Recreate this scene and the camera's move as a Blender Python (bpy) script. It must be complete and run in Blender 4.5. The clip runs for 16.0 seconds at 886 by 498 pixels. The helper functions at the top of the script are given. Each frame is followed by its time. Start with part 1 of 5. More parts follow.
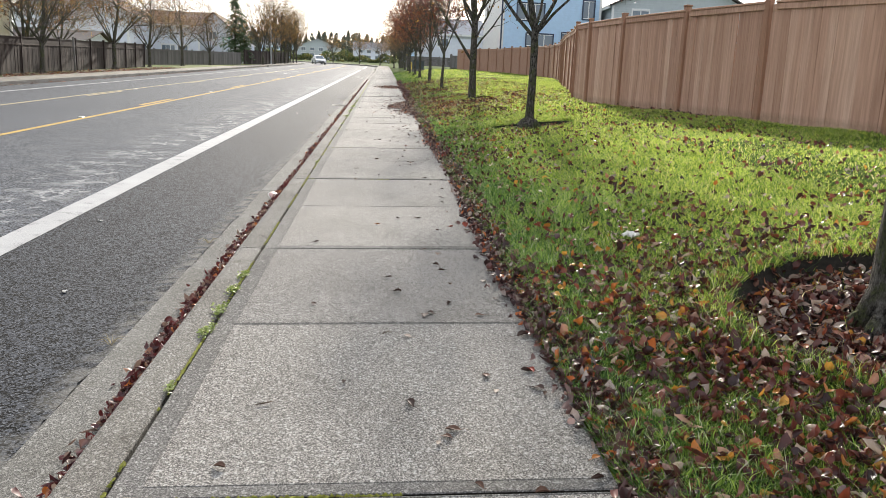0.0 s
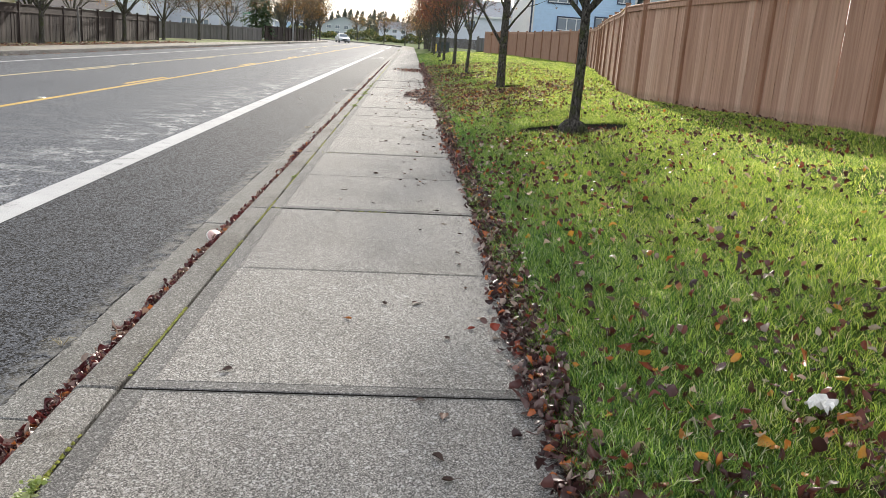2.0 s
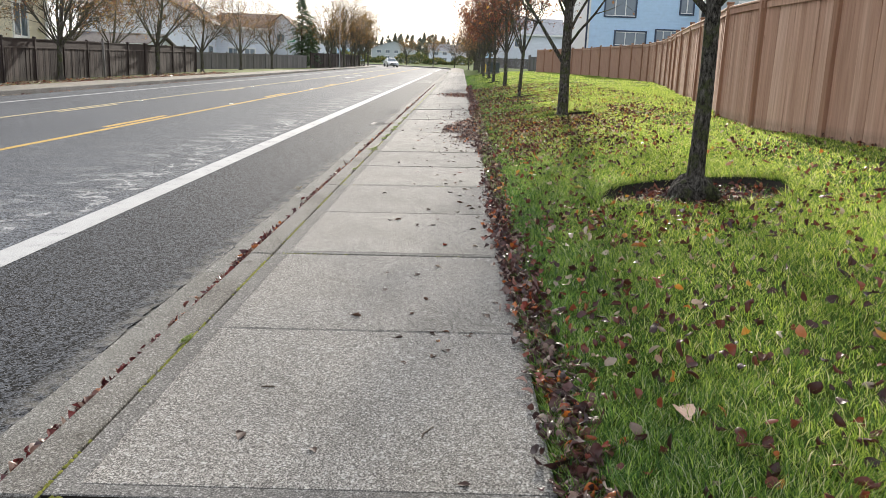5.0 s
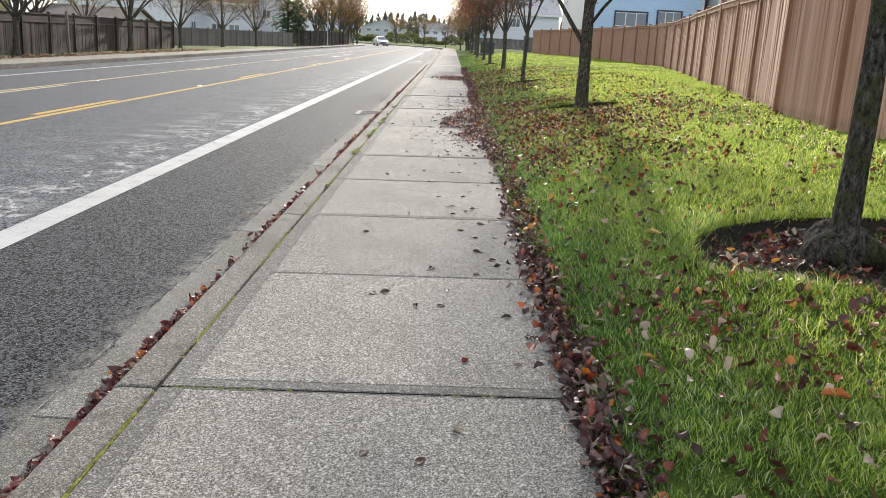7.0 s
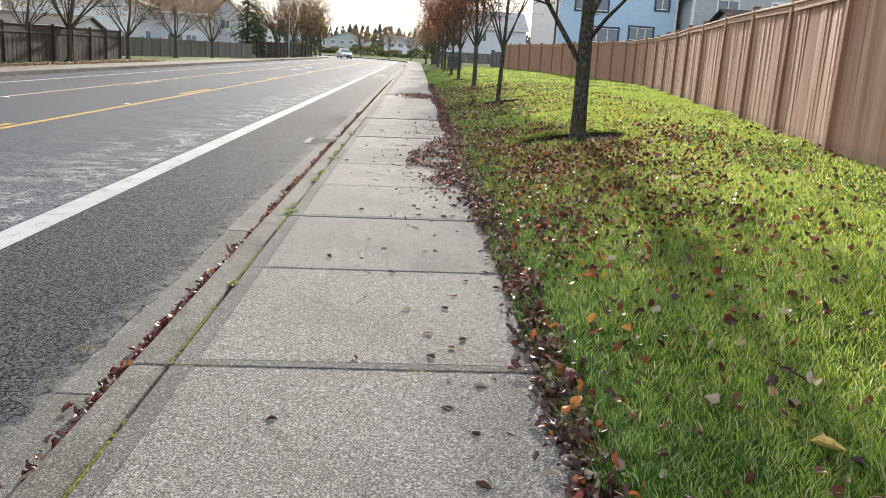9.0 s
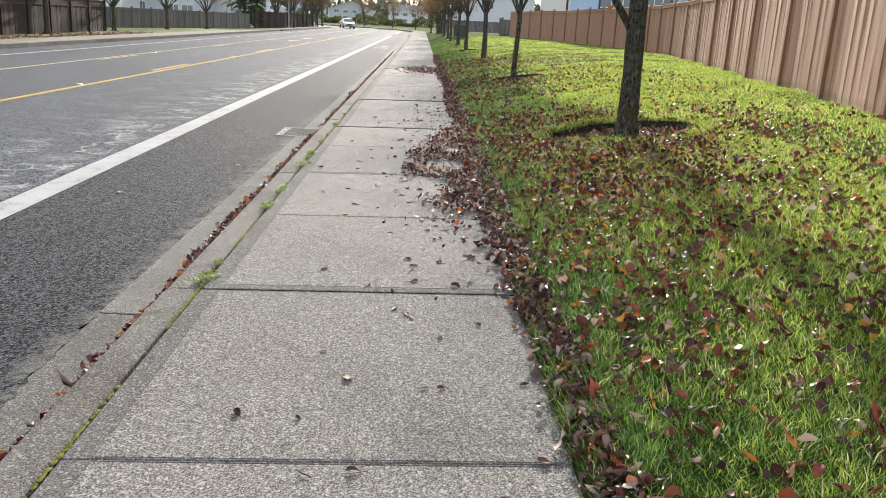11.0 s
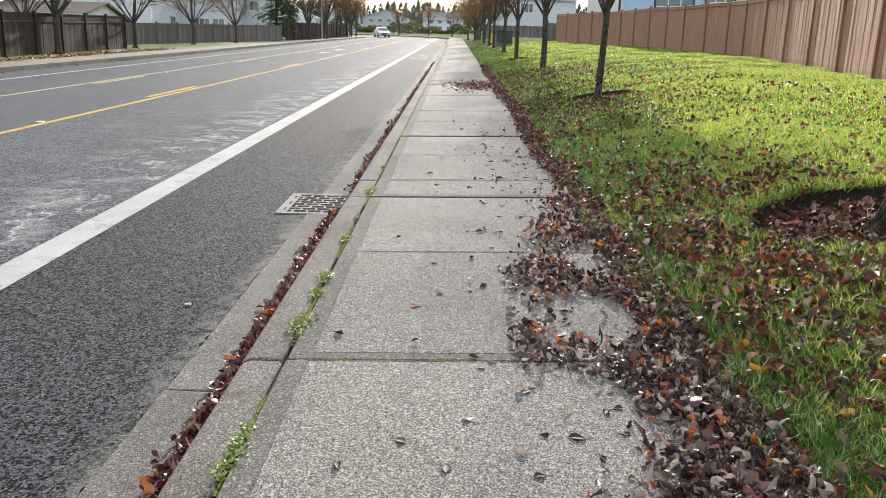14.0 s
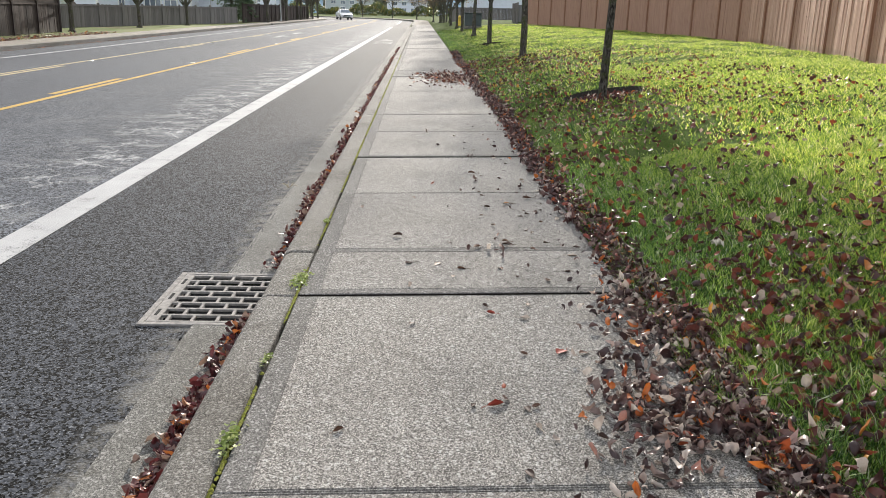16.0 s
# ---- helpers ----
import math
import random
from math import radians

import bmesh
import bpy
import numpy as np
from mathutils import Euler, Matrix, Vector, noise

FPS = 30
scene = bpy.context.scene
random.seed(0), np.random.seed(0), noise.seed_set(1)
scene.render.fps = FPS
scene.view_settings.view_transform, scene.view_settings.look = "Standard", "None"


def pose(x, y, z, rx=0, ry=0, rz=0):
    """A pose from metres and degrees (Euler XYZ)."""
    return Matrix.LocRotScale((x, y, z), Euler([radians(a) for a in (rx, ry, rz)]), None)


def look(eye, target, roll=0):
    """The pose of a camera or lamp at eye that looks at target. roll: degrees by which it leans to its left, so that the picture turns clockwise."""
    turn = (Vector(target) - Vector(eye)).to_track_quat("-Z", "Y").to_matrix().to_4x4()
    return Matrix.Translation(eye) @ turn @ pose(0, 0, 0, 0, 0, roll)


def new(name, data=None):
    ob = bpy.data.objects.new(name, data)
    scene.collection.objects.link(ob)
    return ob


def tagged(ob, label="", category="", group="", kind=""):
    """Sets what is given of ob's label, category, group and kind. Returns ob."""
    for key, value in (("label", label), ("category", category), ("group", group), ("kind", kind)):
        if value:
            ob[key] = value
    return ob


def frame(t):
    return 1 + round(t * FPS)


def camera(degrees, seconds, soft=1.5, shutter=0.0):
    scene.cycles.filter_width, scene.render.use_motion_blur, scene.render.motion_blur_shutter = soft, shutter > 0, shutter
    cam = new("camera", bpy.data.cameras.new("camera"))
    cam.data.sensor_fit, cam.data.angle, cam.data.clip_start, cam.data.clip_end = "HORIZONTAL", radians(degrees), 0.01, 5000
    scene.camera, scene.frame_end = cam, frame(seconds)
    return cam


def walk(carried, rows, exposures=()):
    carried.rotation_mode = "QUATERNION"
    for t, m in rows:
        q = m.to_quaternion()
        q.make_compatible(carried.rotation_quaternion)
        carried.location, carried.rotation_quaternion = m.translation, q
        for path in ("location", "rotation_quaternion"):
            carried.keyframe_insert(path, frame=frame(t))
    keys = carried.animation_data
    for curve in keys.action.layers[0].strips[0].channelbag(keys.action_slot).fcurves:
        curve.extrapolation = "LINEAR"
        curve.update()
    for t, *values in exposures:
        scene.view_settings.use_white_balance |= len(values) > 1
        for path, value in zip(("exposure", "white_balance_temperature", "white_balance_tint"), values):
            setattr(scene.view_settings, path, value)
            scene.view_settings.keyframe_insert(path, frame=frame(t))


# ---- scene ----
cam = camera(61.2, 16.0, soft=0.5)
METRES, EYE, TILT, LEAN, TURN = 20.0, 1.47, 0.0, 0.0, -4.95
ROWS = [
    (0.0, 0.0, 0.0, 0.0, 0.47, -10.79, -2.49),
    (0.5, -0.0012, 0.0326, 0.0023, 1.55, -11.32, -3.07),
    (1.0, -0.0032, 0.0642, 0.0043, 2.03, -12.44, -3.93),
    (1.5, -0.0002, 0.0963, 0.0058, 1.85, -12.71, -4.48),
    (2.0, -0.0011, 0.1261, 0.0084, 2.32, -12.21, -4.29),
    (2.5, 0.0008, 0.1574, 0.0109, 2.99, -11.55, -3.62),
    (3.0, -0.001, 0.188, 0.0131, 3.71, -11.19, -3.02),
    (3.5, 0.0006, 0.2194, 0.0137, 4.18, -11.11, -2.72),
    (4.0, -0.0021, 0.25, 0.0161, 4.73, -11.1, -2.5),
    (4.5, -0.0016, 0.282, 0.017, 5.17, -11.14, -2.54),
    (5.0, -0.0059, 0.3125, 0.0187, 6.19, -10.9, -2.36),
    (7.5, -0.0289, 0.4593, 0.0271, 5.0, -12.49, -3.41),
    (8.0, -0.0324, 0.4901, 0.0297, 4.31, -12.28, -3.53),
    (8.5, -0.0375, 0.5204, 0.0321, 3.73, -11.7, -3.59),
    (9.0, -0.0389, 0.5516, 0.0339, 2.81, -11.24, -3.61),
    (11.5, -0.0477, 0.709, 0.0415, 3.63, -13.87, -2.67),
    (12.0, -0.049, 0.7414, 0.0431, 5.05, -13.96, -2.52),
    (12.5, -0.0558, 0.7722, 0.045, 6.67, -13.64, -2.1),
    (13.0, -0.0643, 0.8037, 0.0459, 7.47, -13.37, -1.69),
    (13.5, -0.0743, 0.8342, 0.0476, 7.28, -13.11, -1.51),
    (14.0, -0.0823, 0.8638, 0.0496, 5.83, -13.12, -1.56),
    (14.5, -0.0867, 0.8953, 0.0517, 4.19, -13.04, -1.58),
    (15.0, -0.0912, 0.9256, 0.0534, 3.17, -13.3, -1.62),
    (15.5, -0.0936, 0.9573, 0.0553, 2.91, -13.64, -1.55),
    (16.0, -0.0976, 0.9887, 0.0568, 3.22, -14.31, -1.45),
]
walk(cam, [(t, pose(0, 0, EYE, TILT, LEAN, TURN) @ pose(METRES * x, METRES * y, METRES * z, 90 + pitch, roll, yaw)) for t, x, y, z, yaw, pitch, roll in ROWS])

# ---- light ----
SUN_AZ, SUN_EL = 5.0, 24.0
world = bpy.data.worlds.new("world")
scene.world = world
world.use_nodes = True
wn = world.node_tree
sky = wn.nodes.new("ShaderNodeTexSky")
sky.sky_type = "NISHITA"
sky.sun_disc = False
sky.sun_elevation = radians(SUN_EL)
sky.sun_rotation = radians(SUN_AZ)
sky.air_density, sky.dust_density, sky.ozone_density = 1.0, 2.0, 1.5
wn.nodes["Background"].inputs[1].default_value = 0.112
# thin bright cloud over the whole sky
cloud = wn.nodes.new("ShaderNodeMix")
cloud.data_type = "RGBA"
cloud.inputs[0].default_value = 0.7
cloud.inputs[7].default_value = (8.0, 8.3, 8.8, 1)
wn.links.new(sky.outputs[0], cloud.inputs[6])
wn.links.new(cloud.outputs[2], wn.nodes["Background"].inputs[0])
sun_data = bpy.data.lights.new("sun", "SUN")
sun_data.energy, sun_data.angle, sun_data.color = 5.0, radians(1.4), (1.0, 0.93, 0.83)
sun = new("sun", sun_data)
_a, _e = radians(SUN_AZ), radians(SUN_EL)
sun.matrix_world = look((0, 0, 60), (-math.sin(_a) * math.cos(_e), -math.cos(_a) * math.cos(_e), 60 - math.sin(_e)))
scene.view_settings.exposure = 0.74

# ---- materials ----
rng = np.random.default_rng(7)


class Mat:
    """A small node builder over one material."""

    def __init__(self, name):
        self.m = bpy.data.materials.new(name)
        self.m.use_nodes = True
        self.t = self.m.node_tree
        self.b = self.t.nodes["Principled BSDF"]
        self.b.inputs["Roughness"].default_value = 0.85
        self.b.inputs["Specular IOR Level"].default_value = 0.35
        self.obj = None

    def n(self, kind, **kw):
        node = self.t.nodes.new("ShaderNode" + kind)
        for k, v in kw.items():
            node.inputs[k].default_value = v
        return node

    def link(self, a, b):
        self.t.links.new(a, b)

    def coords(self, scale=(1, 1, 1)):
        if self.obj is None:
            self.obj = self.n("TexCoord").outputs["Object"]
        mp = self.n("Mapping", Scale=scale)
        self.link(self.obj, mp.inputs["Vector"])
        return mp.outputs["Vector"]

    def noise(self, scale, detail=4, stretch=(1, 1, 1), rough=0.6):
        node = self.n("TexNoise", Scale=scale, Detail=detail, Roughness=rough)
        self.link(self.coords(stretch), node.inputs["Vector"])
        return node.outputs["Fac"]

    def cells(self, scale, out="Color", stretch=(1, 1, 1)):
        node = self.n("TexVoronoi", Scale=scale)
        self.link(self.coords(stretch), node.inputs["Vector"])
        return node.outputs[out]

    def ramp(self, fac, stops):
        node = self.n("ValToRGB")
        els = node.color_ramp.elements
        while len(els) < len(stops):
            els.new(0.5)
        for e, (p, c) in zip(els, stops):
            e.position = p
            e.color = (*c, 1) if len(c) == 3 else c
        self.link(fac, node.inputs["Fac"])
        return node.outputs["Color"]

    def grey(self, fac, lo, hi, a=0.0, b=1.0):
        node = self.n("MapRange")
        for k, v in (("From Min", lo), ("From Max", hi), ("To Min", a), ("To Max", b)):
            node.inputs[k].default_value = v
        self.link(fac, node.inputs["Value"])
        return node.outputs["Result"]

    def mix(self, fac, a, b, mode="MIX"):
        node = self.n("Mix")
        node.data_type, node.blend_type = "RGBA", mode
        for sock, v in ((node.inputs[0], fac), (node.inputs[6], a), (node.inputs[7], b)):
            if isinstance(v, (int, float)):
                sock.default_value = v
            elif isinstance(v, tuple):
                sock.default_value = (*v, 1)
            else:
                self.link(v, sock)
        return node.outputs[2]

    def math(self, op, a, b):
        node = self.n("Math")
        node.operation = op
        for sock, v in zip(node.inputs, (a, b)):
            if isinstance(v, (int, float)):
                sock.default_value = v
            else:
                self.link(v, sock)
        return node.outputs[0]

    def axis(self, which):
        node = self.n("SeparateXYZ")
        self.link(self.coords(), node.inputs[0])
        return node.outputs[which]

    def color(self, c):
        if isinstance(c, tuple):
            self.b.inputs["Base Color"].default_value = (*c, 1)
        else:
            self.link(c, self.b.inputs["Base Color"])
        return self

    def bump(self, h, strength=0.4, distance=0.01):
        node = self.n("Bump", Strength=strength, Distance=distance)
        self.link(h, node.inputs["Height"])
        self.link(node.outputs[0], self.b.inputs["Normal"])
        return self

    def rough(self, v):
        if isinstance(v, (int, float)):
            self.b.inputs["Roughness"].default_value = v
        else:
            self.link(v, self.b.inputs["Roughness"])
        return self

    def per_object(self):
        return self.n("ObjectInfo").outputs["Random"]

    def per_island(self):
        return self.n("NewGeometry").outputs["Random Per Island"]

    def thin(self, colour, amount=0.5):
        """Thin leaf: part of the light passes through."""
        tr = self.n("BsdfTranslucent")
        self.link(colour, tr.inputs["Color"])
        mixer = self.n("MixShader")
        mixer.inputs[0].default_value = amount
        self.link(self.b.outputs[0], mixer.inputs[1])
        self.link(tr.outputs[0], mixer.inputs[2])
        self.link(mixer.outputs[0], self.t.nodes["Material Output"].inputs["Surface"])
        return self


def asphalt_mat():
    m = Mat("asphalt")
    stones = m.cells(78)
    speck = m.n("RGBToBW")
    m.link(stones, speck.inputs[0])
    grain = m.noise(110, 3)
    x = m.axis(0)
    lane = m.grey(x, -3.0, -2.75, 1, 0)
    base = m.mix(lane, (0.012, 0.0128, 0.0145), (0.07, 0.075, 0.085))
    col = m.mix(m.grey(speck.outputs[0], 0.38, 0.66), m.mix(1.0, base, m.mix(lane, (0.05, 0.05, 0.05), (0.35, 0.35, 0.35)), "MULTIPLY"), m.mix(1.0, base, m.mix(lane, (5.2, 5.2, 5.3), (1.9, 1.9, 1.9)), "MULTIPLY"))
    col = m.mix(m.math("MULTIPLY", m.grey(grain, 0.57, 0.66, 0, 0.6), m.grey(lane, 0, 1, 1, 0.5)), col, (0.27, 0.28, 0.3))
    blotch = m.noise(0.35, 4, (1, 0.25, 1))
    col = m.mix(m.grey(blotch, 0.35, 0.7, 0, 0.45), col, m.mix(1.0, col, (0.55, 0.55, 0.57), "MULTIPLY"))
    # pale scrapes beside the edge line: thin wandering scribbles over faded patches
    band = m.math("MULTIPLY", m.grey(x, -4.3, -3.35), m.grey(x, -3.05, -2.95, 1, 0))
    wide = m.math("MULTIPLY", m.grey(x, -7.0, -4.5), m.grey(x, -3.05, -2.95, 1, 0))
    scr = m.noise(1.0, 5, (1.5, 1.1, 1), 0.6)
    line = m.grey(m.math("ABSOLUTE", m.math("SUBTRACT", scr, 0.5), 0.0), 0.0, 0.022, 1, 0)
    fade = m.noise(1.0, 6, (1.7, 2.6, 1), 0.7)
    along = m.noise(0.16, 2, (0.3, 1, 1))
    worn = m.math("MULTIPLY", m.grey(fade, 0.5, 0.62), m.grey(along, 0.36, 0.52))
    scr = m.math("MULTIPLY", m.math("MAXIMUM", m.math("MULTIPLY", line, m.grey(fade, 0.38, 0.56)), m.math("MULTIPLY", worn, 0.4)), band)
    col = m.mix(m.math("MULTIPLY", scr, 0.8), col, (0.4, 0.4, 0.4))
    col = m.mix(m.math("MULTIPLY", m.math("MULTIPLY", wide, m.grey(fade, 0.5, 0.7)), 0.16), col, (0.3, 0.3, 0.3))
    # worn pale dust where the road meets the gutter
    dust = m.math("MULTIPLY", m.grey(x, -1.46, -1.32), m.grey(m.noise(9, 5), 0.4, 0.6))
    col = m.mix(m.math("MULTIPLY", dust, 0.55), col, (0.2, 0.19, 0.17))
    m.b.inputs["Specular IOR Level"].default_value = 0.1
    m.color(col).rough(0.85).bump(m.cells(92, "Distance"), 0.5, 0.006)
    return m.m


def concrete_mat(name, base, speckle, stain=0.4, scale=360):
    m = Mat(name)
    m.b.inputs["Specular IOR Level"].default_value = 0.12
    cell, grit = m.n("RGBToBW"), m.n("RGBToBW")
    m.link(m.cells(scale), cell.inputs[0])
    m.link(m.cells(scale * 0.72, "Color", (1.0, 1.0, 0.3)), grit.inputs[0])
    fine = m.noise(330, 4)
    light = tuple(min(0.7, c * 2.1) for c in base)
    dark = tuple(c * 0.38 for c in base)
    col = m.mix(m.grey(cell.outputs[0], 0.45, 0.8, 0, speckle), base, light)
    col = m.mix(m.grey(grit.outputs[0], 0.5, 0.3, 0, speckle), col, dark)
    col = m.mix(m.grey(fine, 0.35, 0.65, 0, 0.5), col, m.mix(1.0, col, (0.6, 0.6, 0.58), "MULTIPLY"))
    mottle = m.noise(150, 4)
    col = m.mix(m.grey(mottle, 0.4, 0.58, 0.65, 0.0), col, m.mix(1.0, col, (0.5, 0.49, 0.48), "MULTIPLY"))
    col = m.mix(m.grey(mottle, 0.52, 0.64, 0.0, 0.6), col, m.mix(1.0, col, (1.6, 1.59, 1.58), "MULTIPLY"))
    flake = m.n("RGBToBW")
    m.link(m.cells(130), flake.inputs[0])
    col = m.mix(m.grey(flake.outputs[0], 0.78, 0.82, 0, 0.5 * speckle), col, (0.62, 0.61, 0.59))
    big = m.noise(1.3, 5)
    col = m.mix(m.grey(big, 0.42, 0.72, 0, stain), col, m.mix(1.0, col, (0.55, 0.53, 0.5), "MULTIPLY"))
    spots = m.noise(9, 3)
    col = m.mix(m.grey(spots, 0.6, 0.74, 0, stain), col, m.mix(1.0, col, (0.65, 0.64, 0.61), "MULTIPLY"))
    algae = m.noise(0.8, 4, (1.5, 0.6, 1))
    col = m.mix(m.grey(algae, 0.52, 0.75, 0, 0.16), col, (0.13, 0.12, 0.075))
    per = m.per_object()
    col = m.mix(0.35, col, m.mix(per, m.mix(1.0, col, (0.7, 0.7, 0.7), "MULTIPLY"), m.mix(1.0, col, (1.2, 1.19, 1.15), "MULTIPLY")))
    m.color(col).rough(0.9).bump(fine, 0.8, 0.006)
    return m.m


def simple(name, colour, rough=0.8, vary=0.25, scale=8, bump=0.2, metal=0.0, stretch=(1, 1, 1), dist=0.01):
    m = Mat(name)
    f = m.noise(scale, 4, stretch)
    g = m.noise(scale * 9, 3, stretch)
    dark = tuple(c * (1 - vary) for c in colour)
    lite = tuple(min(1, c * (1 + vary)) for c in colour)
    col = m.ramp(f, [(0.3, dark), (0.7, lite)])
    col = m.mix(m.grey(g, 0.45, 0.75, 0, vary), col, dark)
    m.color(col).rough(rough)
    if bump:
        m.bump(g, bump, dist)
    m.b.inputs["Metallic"].default_value = metal
    return m.m


def wood_mat(name, stops, foot=0.0, per_piece=True):
    m = Mat(name)
    rnd = m.per_object() if per_piece else m.per_island()
    off = m.n("CombineXYZ")
    m.link(m.math("MULTIPLY", rnd, 37.0), off.inputs[0])
    m.link(m.math("MULTIPLY", rnd, 91.0), off.inputs[2])
    add = m.n("VectorMath")
    m.link(m.coords((28, 28, 1.1)), add.inputs[0])
    m.link(off.outputs[0], add.inputs[1])
    g = m.n("TexNoise", Scale=1.0, Detail=5, Roughness=0.65)
    m.link(add.outputs[0], g.inputs["Vector"])
    g2 = m.n("TexNoise", Scale=4.0, Detail=3, Roughness=0.6)
    m.link(add.outputs[0], g2.inputs["Vector"])
    base = m.ramp(rnd, stops)
    col = m.mix(m.grey(g.outputs[0], 0.38, 0.62, 0, 0.5), base, m.mix(1.0, base, (0.5, 0.44, 0.4), "MULTIPLY"))
    col = m.mix(m.grey(g2.outputs[0], 0.55, 0.75, 0, 0.3), col, m.mix(1.0, col, (1.35, 1.3, 1.2), "MULTIPLY"))
    knots = m.noise(2.6, 2, (2.4, 2.4, 1))
    col = m.mix(m.grey(knots, 0.7, 0.76, 0, 0.7), col, (0.1, 0.055, 0.035))
    if foot:
        low = m.math("MULTIPLY", m.grey(m.axis(2), 0.02, foot, 1, 0), m.grey(m.noise(7, 3), 0.3, 0.6))
        col = m.mix(m.math("MULTIPLY", low, 0.6), col, (0.07, 0.075, 0.045))
    m.color(col).rough(0.78).bump(g2.outputs[0], 0.35, 0.004)
    return m.m


def leaf_mat(name, stops, through_amount=0.35):
    m = Mat(name)
    r = m.per_island()
    col = m.ramp(r, stops)
    vein = m.noise(60, 3)
    col = m.mix(m.grey(vein, 0.4, 0.7, 0, 0.4), col, m.mix(1.0, col, (0.55, 0.5, 0.5), "MULTIPLY"))
    m.b.inputs["Specular IOR Level"].default_value = 0.5
    m.color(col).rough(0.42)
    m.thin(col, through_amount)
    return m.m


ASPHALT = asphalt_mat()
SLAB = concrete_mat("slab_concrete", (0.262, 0.25, 0.235), 0.95)
SLAB_EDGE = concrete_mat("trowelled_concrete", (0.18, 0.174, 0.168), 0.7, 0.6)
KERB = concrete_mat("kerb_concrete", (0.218, 0.208, 0.194), 0.7, 0.9)
GUTTER = concrete_mat("gutter_concrete", (0.215, 0.211, 0.2), 0.7, 0.9)
FARWALK = concrete_mat("far_walk_concrete", (0.27, 0.245, 0.21), 0.5, 0.5)
SOIL = simple("joint_soil", (0.014, 0.012, 0.009), 0.95, 0.5, 30, 0.5)


def paint_mat(name, colour):
    """Road paint, worn through to the stones in specks."""
    m = Mat(name)
    m.b.inputs["Specular IOR Level"].default_value = 0.15
    wear = m.math("ADD", m.math("MULTIPLY", m.noise(5, 4), 0.5), m.math("MULTIPLY", m.noise(95, 3), 0.5))
    grime = m.noise(2.0, 5)
    col = m.mix(m.grey(grime, 0.35, 0.7, 0, 0.4), colour, tuple(c * 0.6 for c in colour))
    col = m.mix(m.grey(wear, 0.55, 0.63, 0, 0.7), col, (0.06, 0.06, 0.062))
    m.color(col).rough(0.85).bump(m.noise(95, 3), 0.5, 0.006)
    return m.m


WHITE_PAINT = paint_mat("white_road_paint", (0.37, 0.37, 0.37))
YELLOW_PAINT = paint_mat("yellow_road_paint", (0.43, 0.285, 0.075))
WORN_PAINT = paint_mat("worn_yellow_paint", (0.4, 0.33, 0.19))


def lawn_mat():
    m = Mat("lawn")
    a = m.noise(1.4, 5)
    b = m.noise(38, 4)
    col = m.ramp(a, [(0.3, (0.035, 0.055, 0.012)), (0.55, (0.07, 0.1, 0.02)), (0.75, (0.12, 0.15, 0.03))])
    col = m.mix(m.grey(b, 0.4, 0.65, 0, 0.65), col, (0.03, 0.05, 0.012))
    m.b.inputs["Specular IOR Level"].default_value = 0.03
    m.color(col).rough(1.0).bump(b, 0.9, 0.03)
    return m.m


LAWN = lawn_mat()


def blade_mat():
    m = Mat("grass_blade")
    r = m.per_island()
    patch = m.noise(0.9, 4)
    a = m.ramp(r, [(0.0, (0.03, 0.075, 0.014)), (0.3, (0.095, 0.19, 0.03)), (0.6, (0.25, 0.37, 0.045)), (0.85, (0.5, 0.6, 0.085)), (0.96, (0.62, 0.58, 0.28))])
    # greener grass by the walk with tree shade painted in; sunlit yellow beyond
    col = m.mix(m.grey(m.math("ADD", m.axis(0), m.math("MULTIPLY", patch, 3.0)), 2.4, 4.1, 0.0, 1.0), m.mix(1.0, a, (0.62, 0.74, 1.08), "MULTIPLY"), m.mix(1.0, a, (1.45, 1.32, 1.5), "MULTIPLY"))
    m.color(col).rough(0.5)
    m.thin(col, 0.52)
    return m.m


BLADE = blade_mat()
DEAD = [(0.0, (0.04, 0.014, 0.012)), (0.22, (0.08, 0.025, 0.02)), (0.42, (0.15, 0.05, 0.034)), (0.55, (0.17, 0.1, 0.072)), (0.68, (0.3, 0.22, 0.17)),
        (0.82, (0.46, 0.39, 0.33)), (0.93, (0.36, 0.08, 0.03)), (0.985, (0.45, 0.17, 0.04))]
DRY = [(0.0, (0.03, 0.016, 0.016)), (0.25, (0.06, 0.032, 0.03)), (0.45, (0.1, 0.06, 0.055)), (0.6, (0.2, 0.14, 0.12)), (0.74, (0.4, 0.33, 0.28)), (0.88, (0.6, 0.53, 0.46)), (0.94, (0.3, 0.06, 0.03)), (0.985, (0.55, 0.16, 0.03))]
DRY_LEAF = leaf_mat("dry_grey_brown_leaf", DRY, 0.25)
LEAF = leaf_mat("fallen_leaf", DEAD, 0.25)
STRIP_LEAF = leaf_mat("edge_leaf", [(0.0, (0.028, 0.012, 0.012)), (0.3, (0.06, 0.026, 0.024)), (0.55, (0.11, 0.045, 0.04)), (0.74, (0.17, 0.11, 0.095)), (0.86, (0.45, 0.37, 0.32)), (0.93, (0.26, 0.045, 0.028)), (0.985, (0.5, 0.15, 0.03))], 0.2)
LAWN_LEAF = leaf_mat("fresh_fallen_leaf", [(0.0, (0.03, 0.012, 0.011)), (0.35, (0.075, 0.024, 0.02)), (0.6, (0.15, 0.042, 0.028)), (0.75, (0.24, 0.06, 0.028)), (0.81, (0.2, 0.14, 0.11)), (0.88, (0.5, 0.41, 0.33)), (0.94, (0.42, 0.12, 0.03)), (0.985, (0.6, 0.3, 0.05))], 0.3)
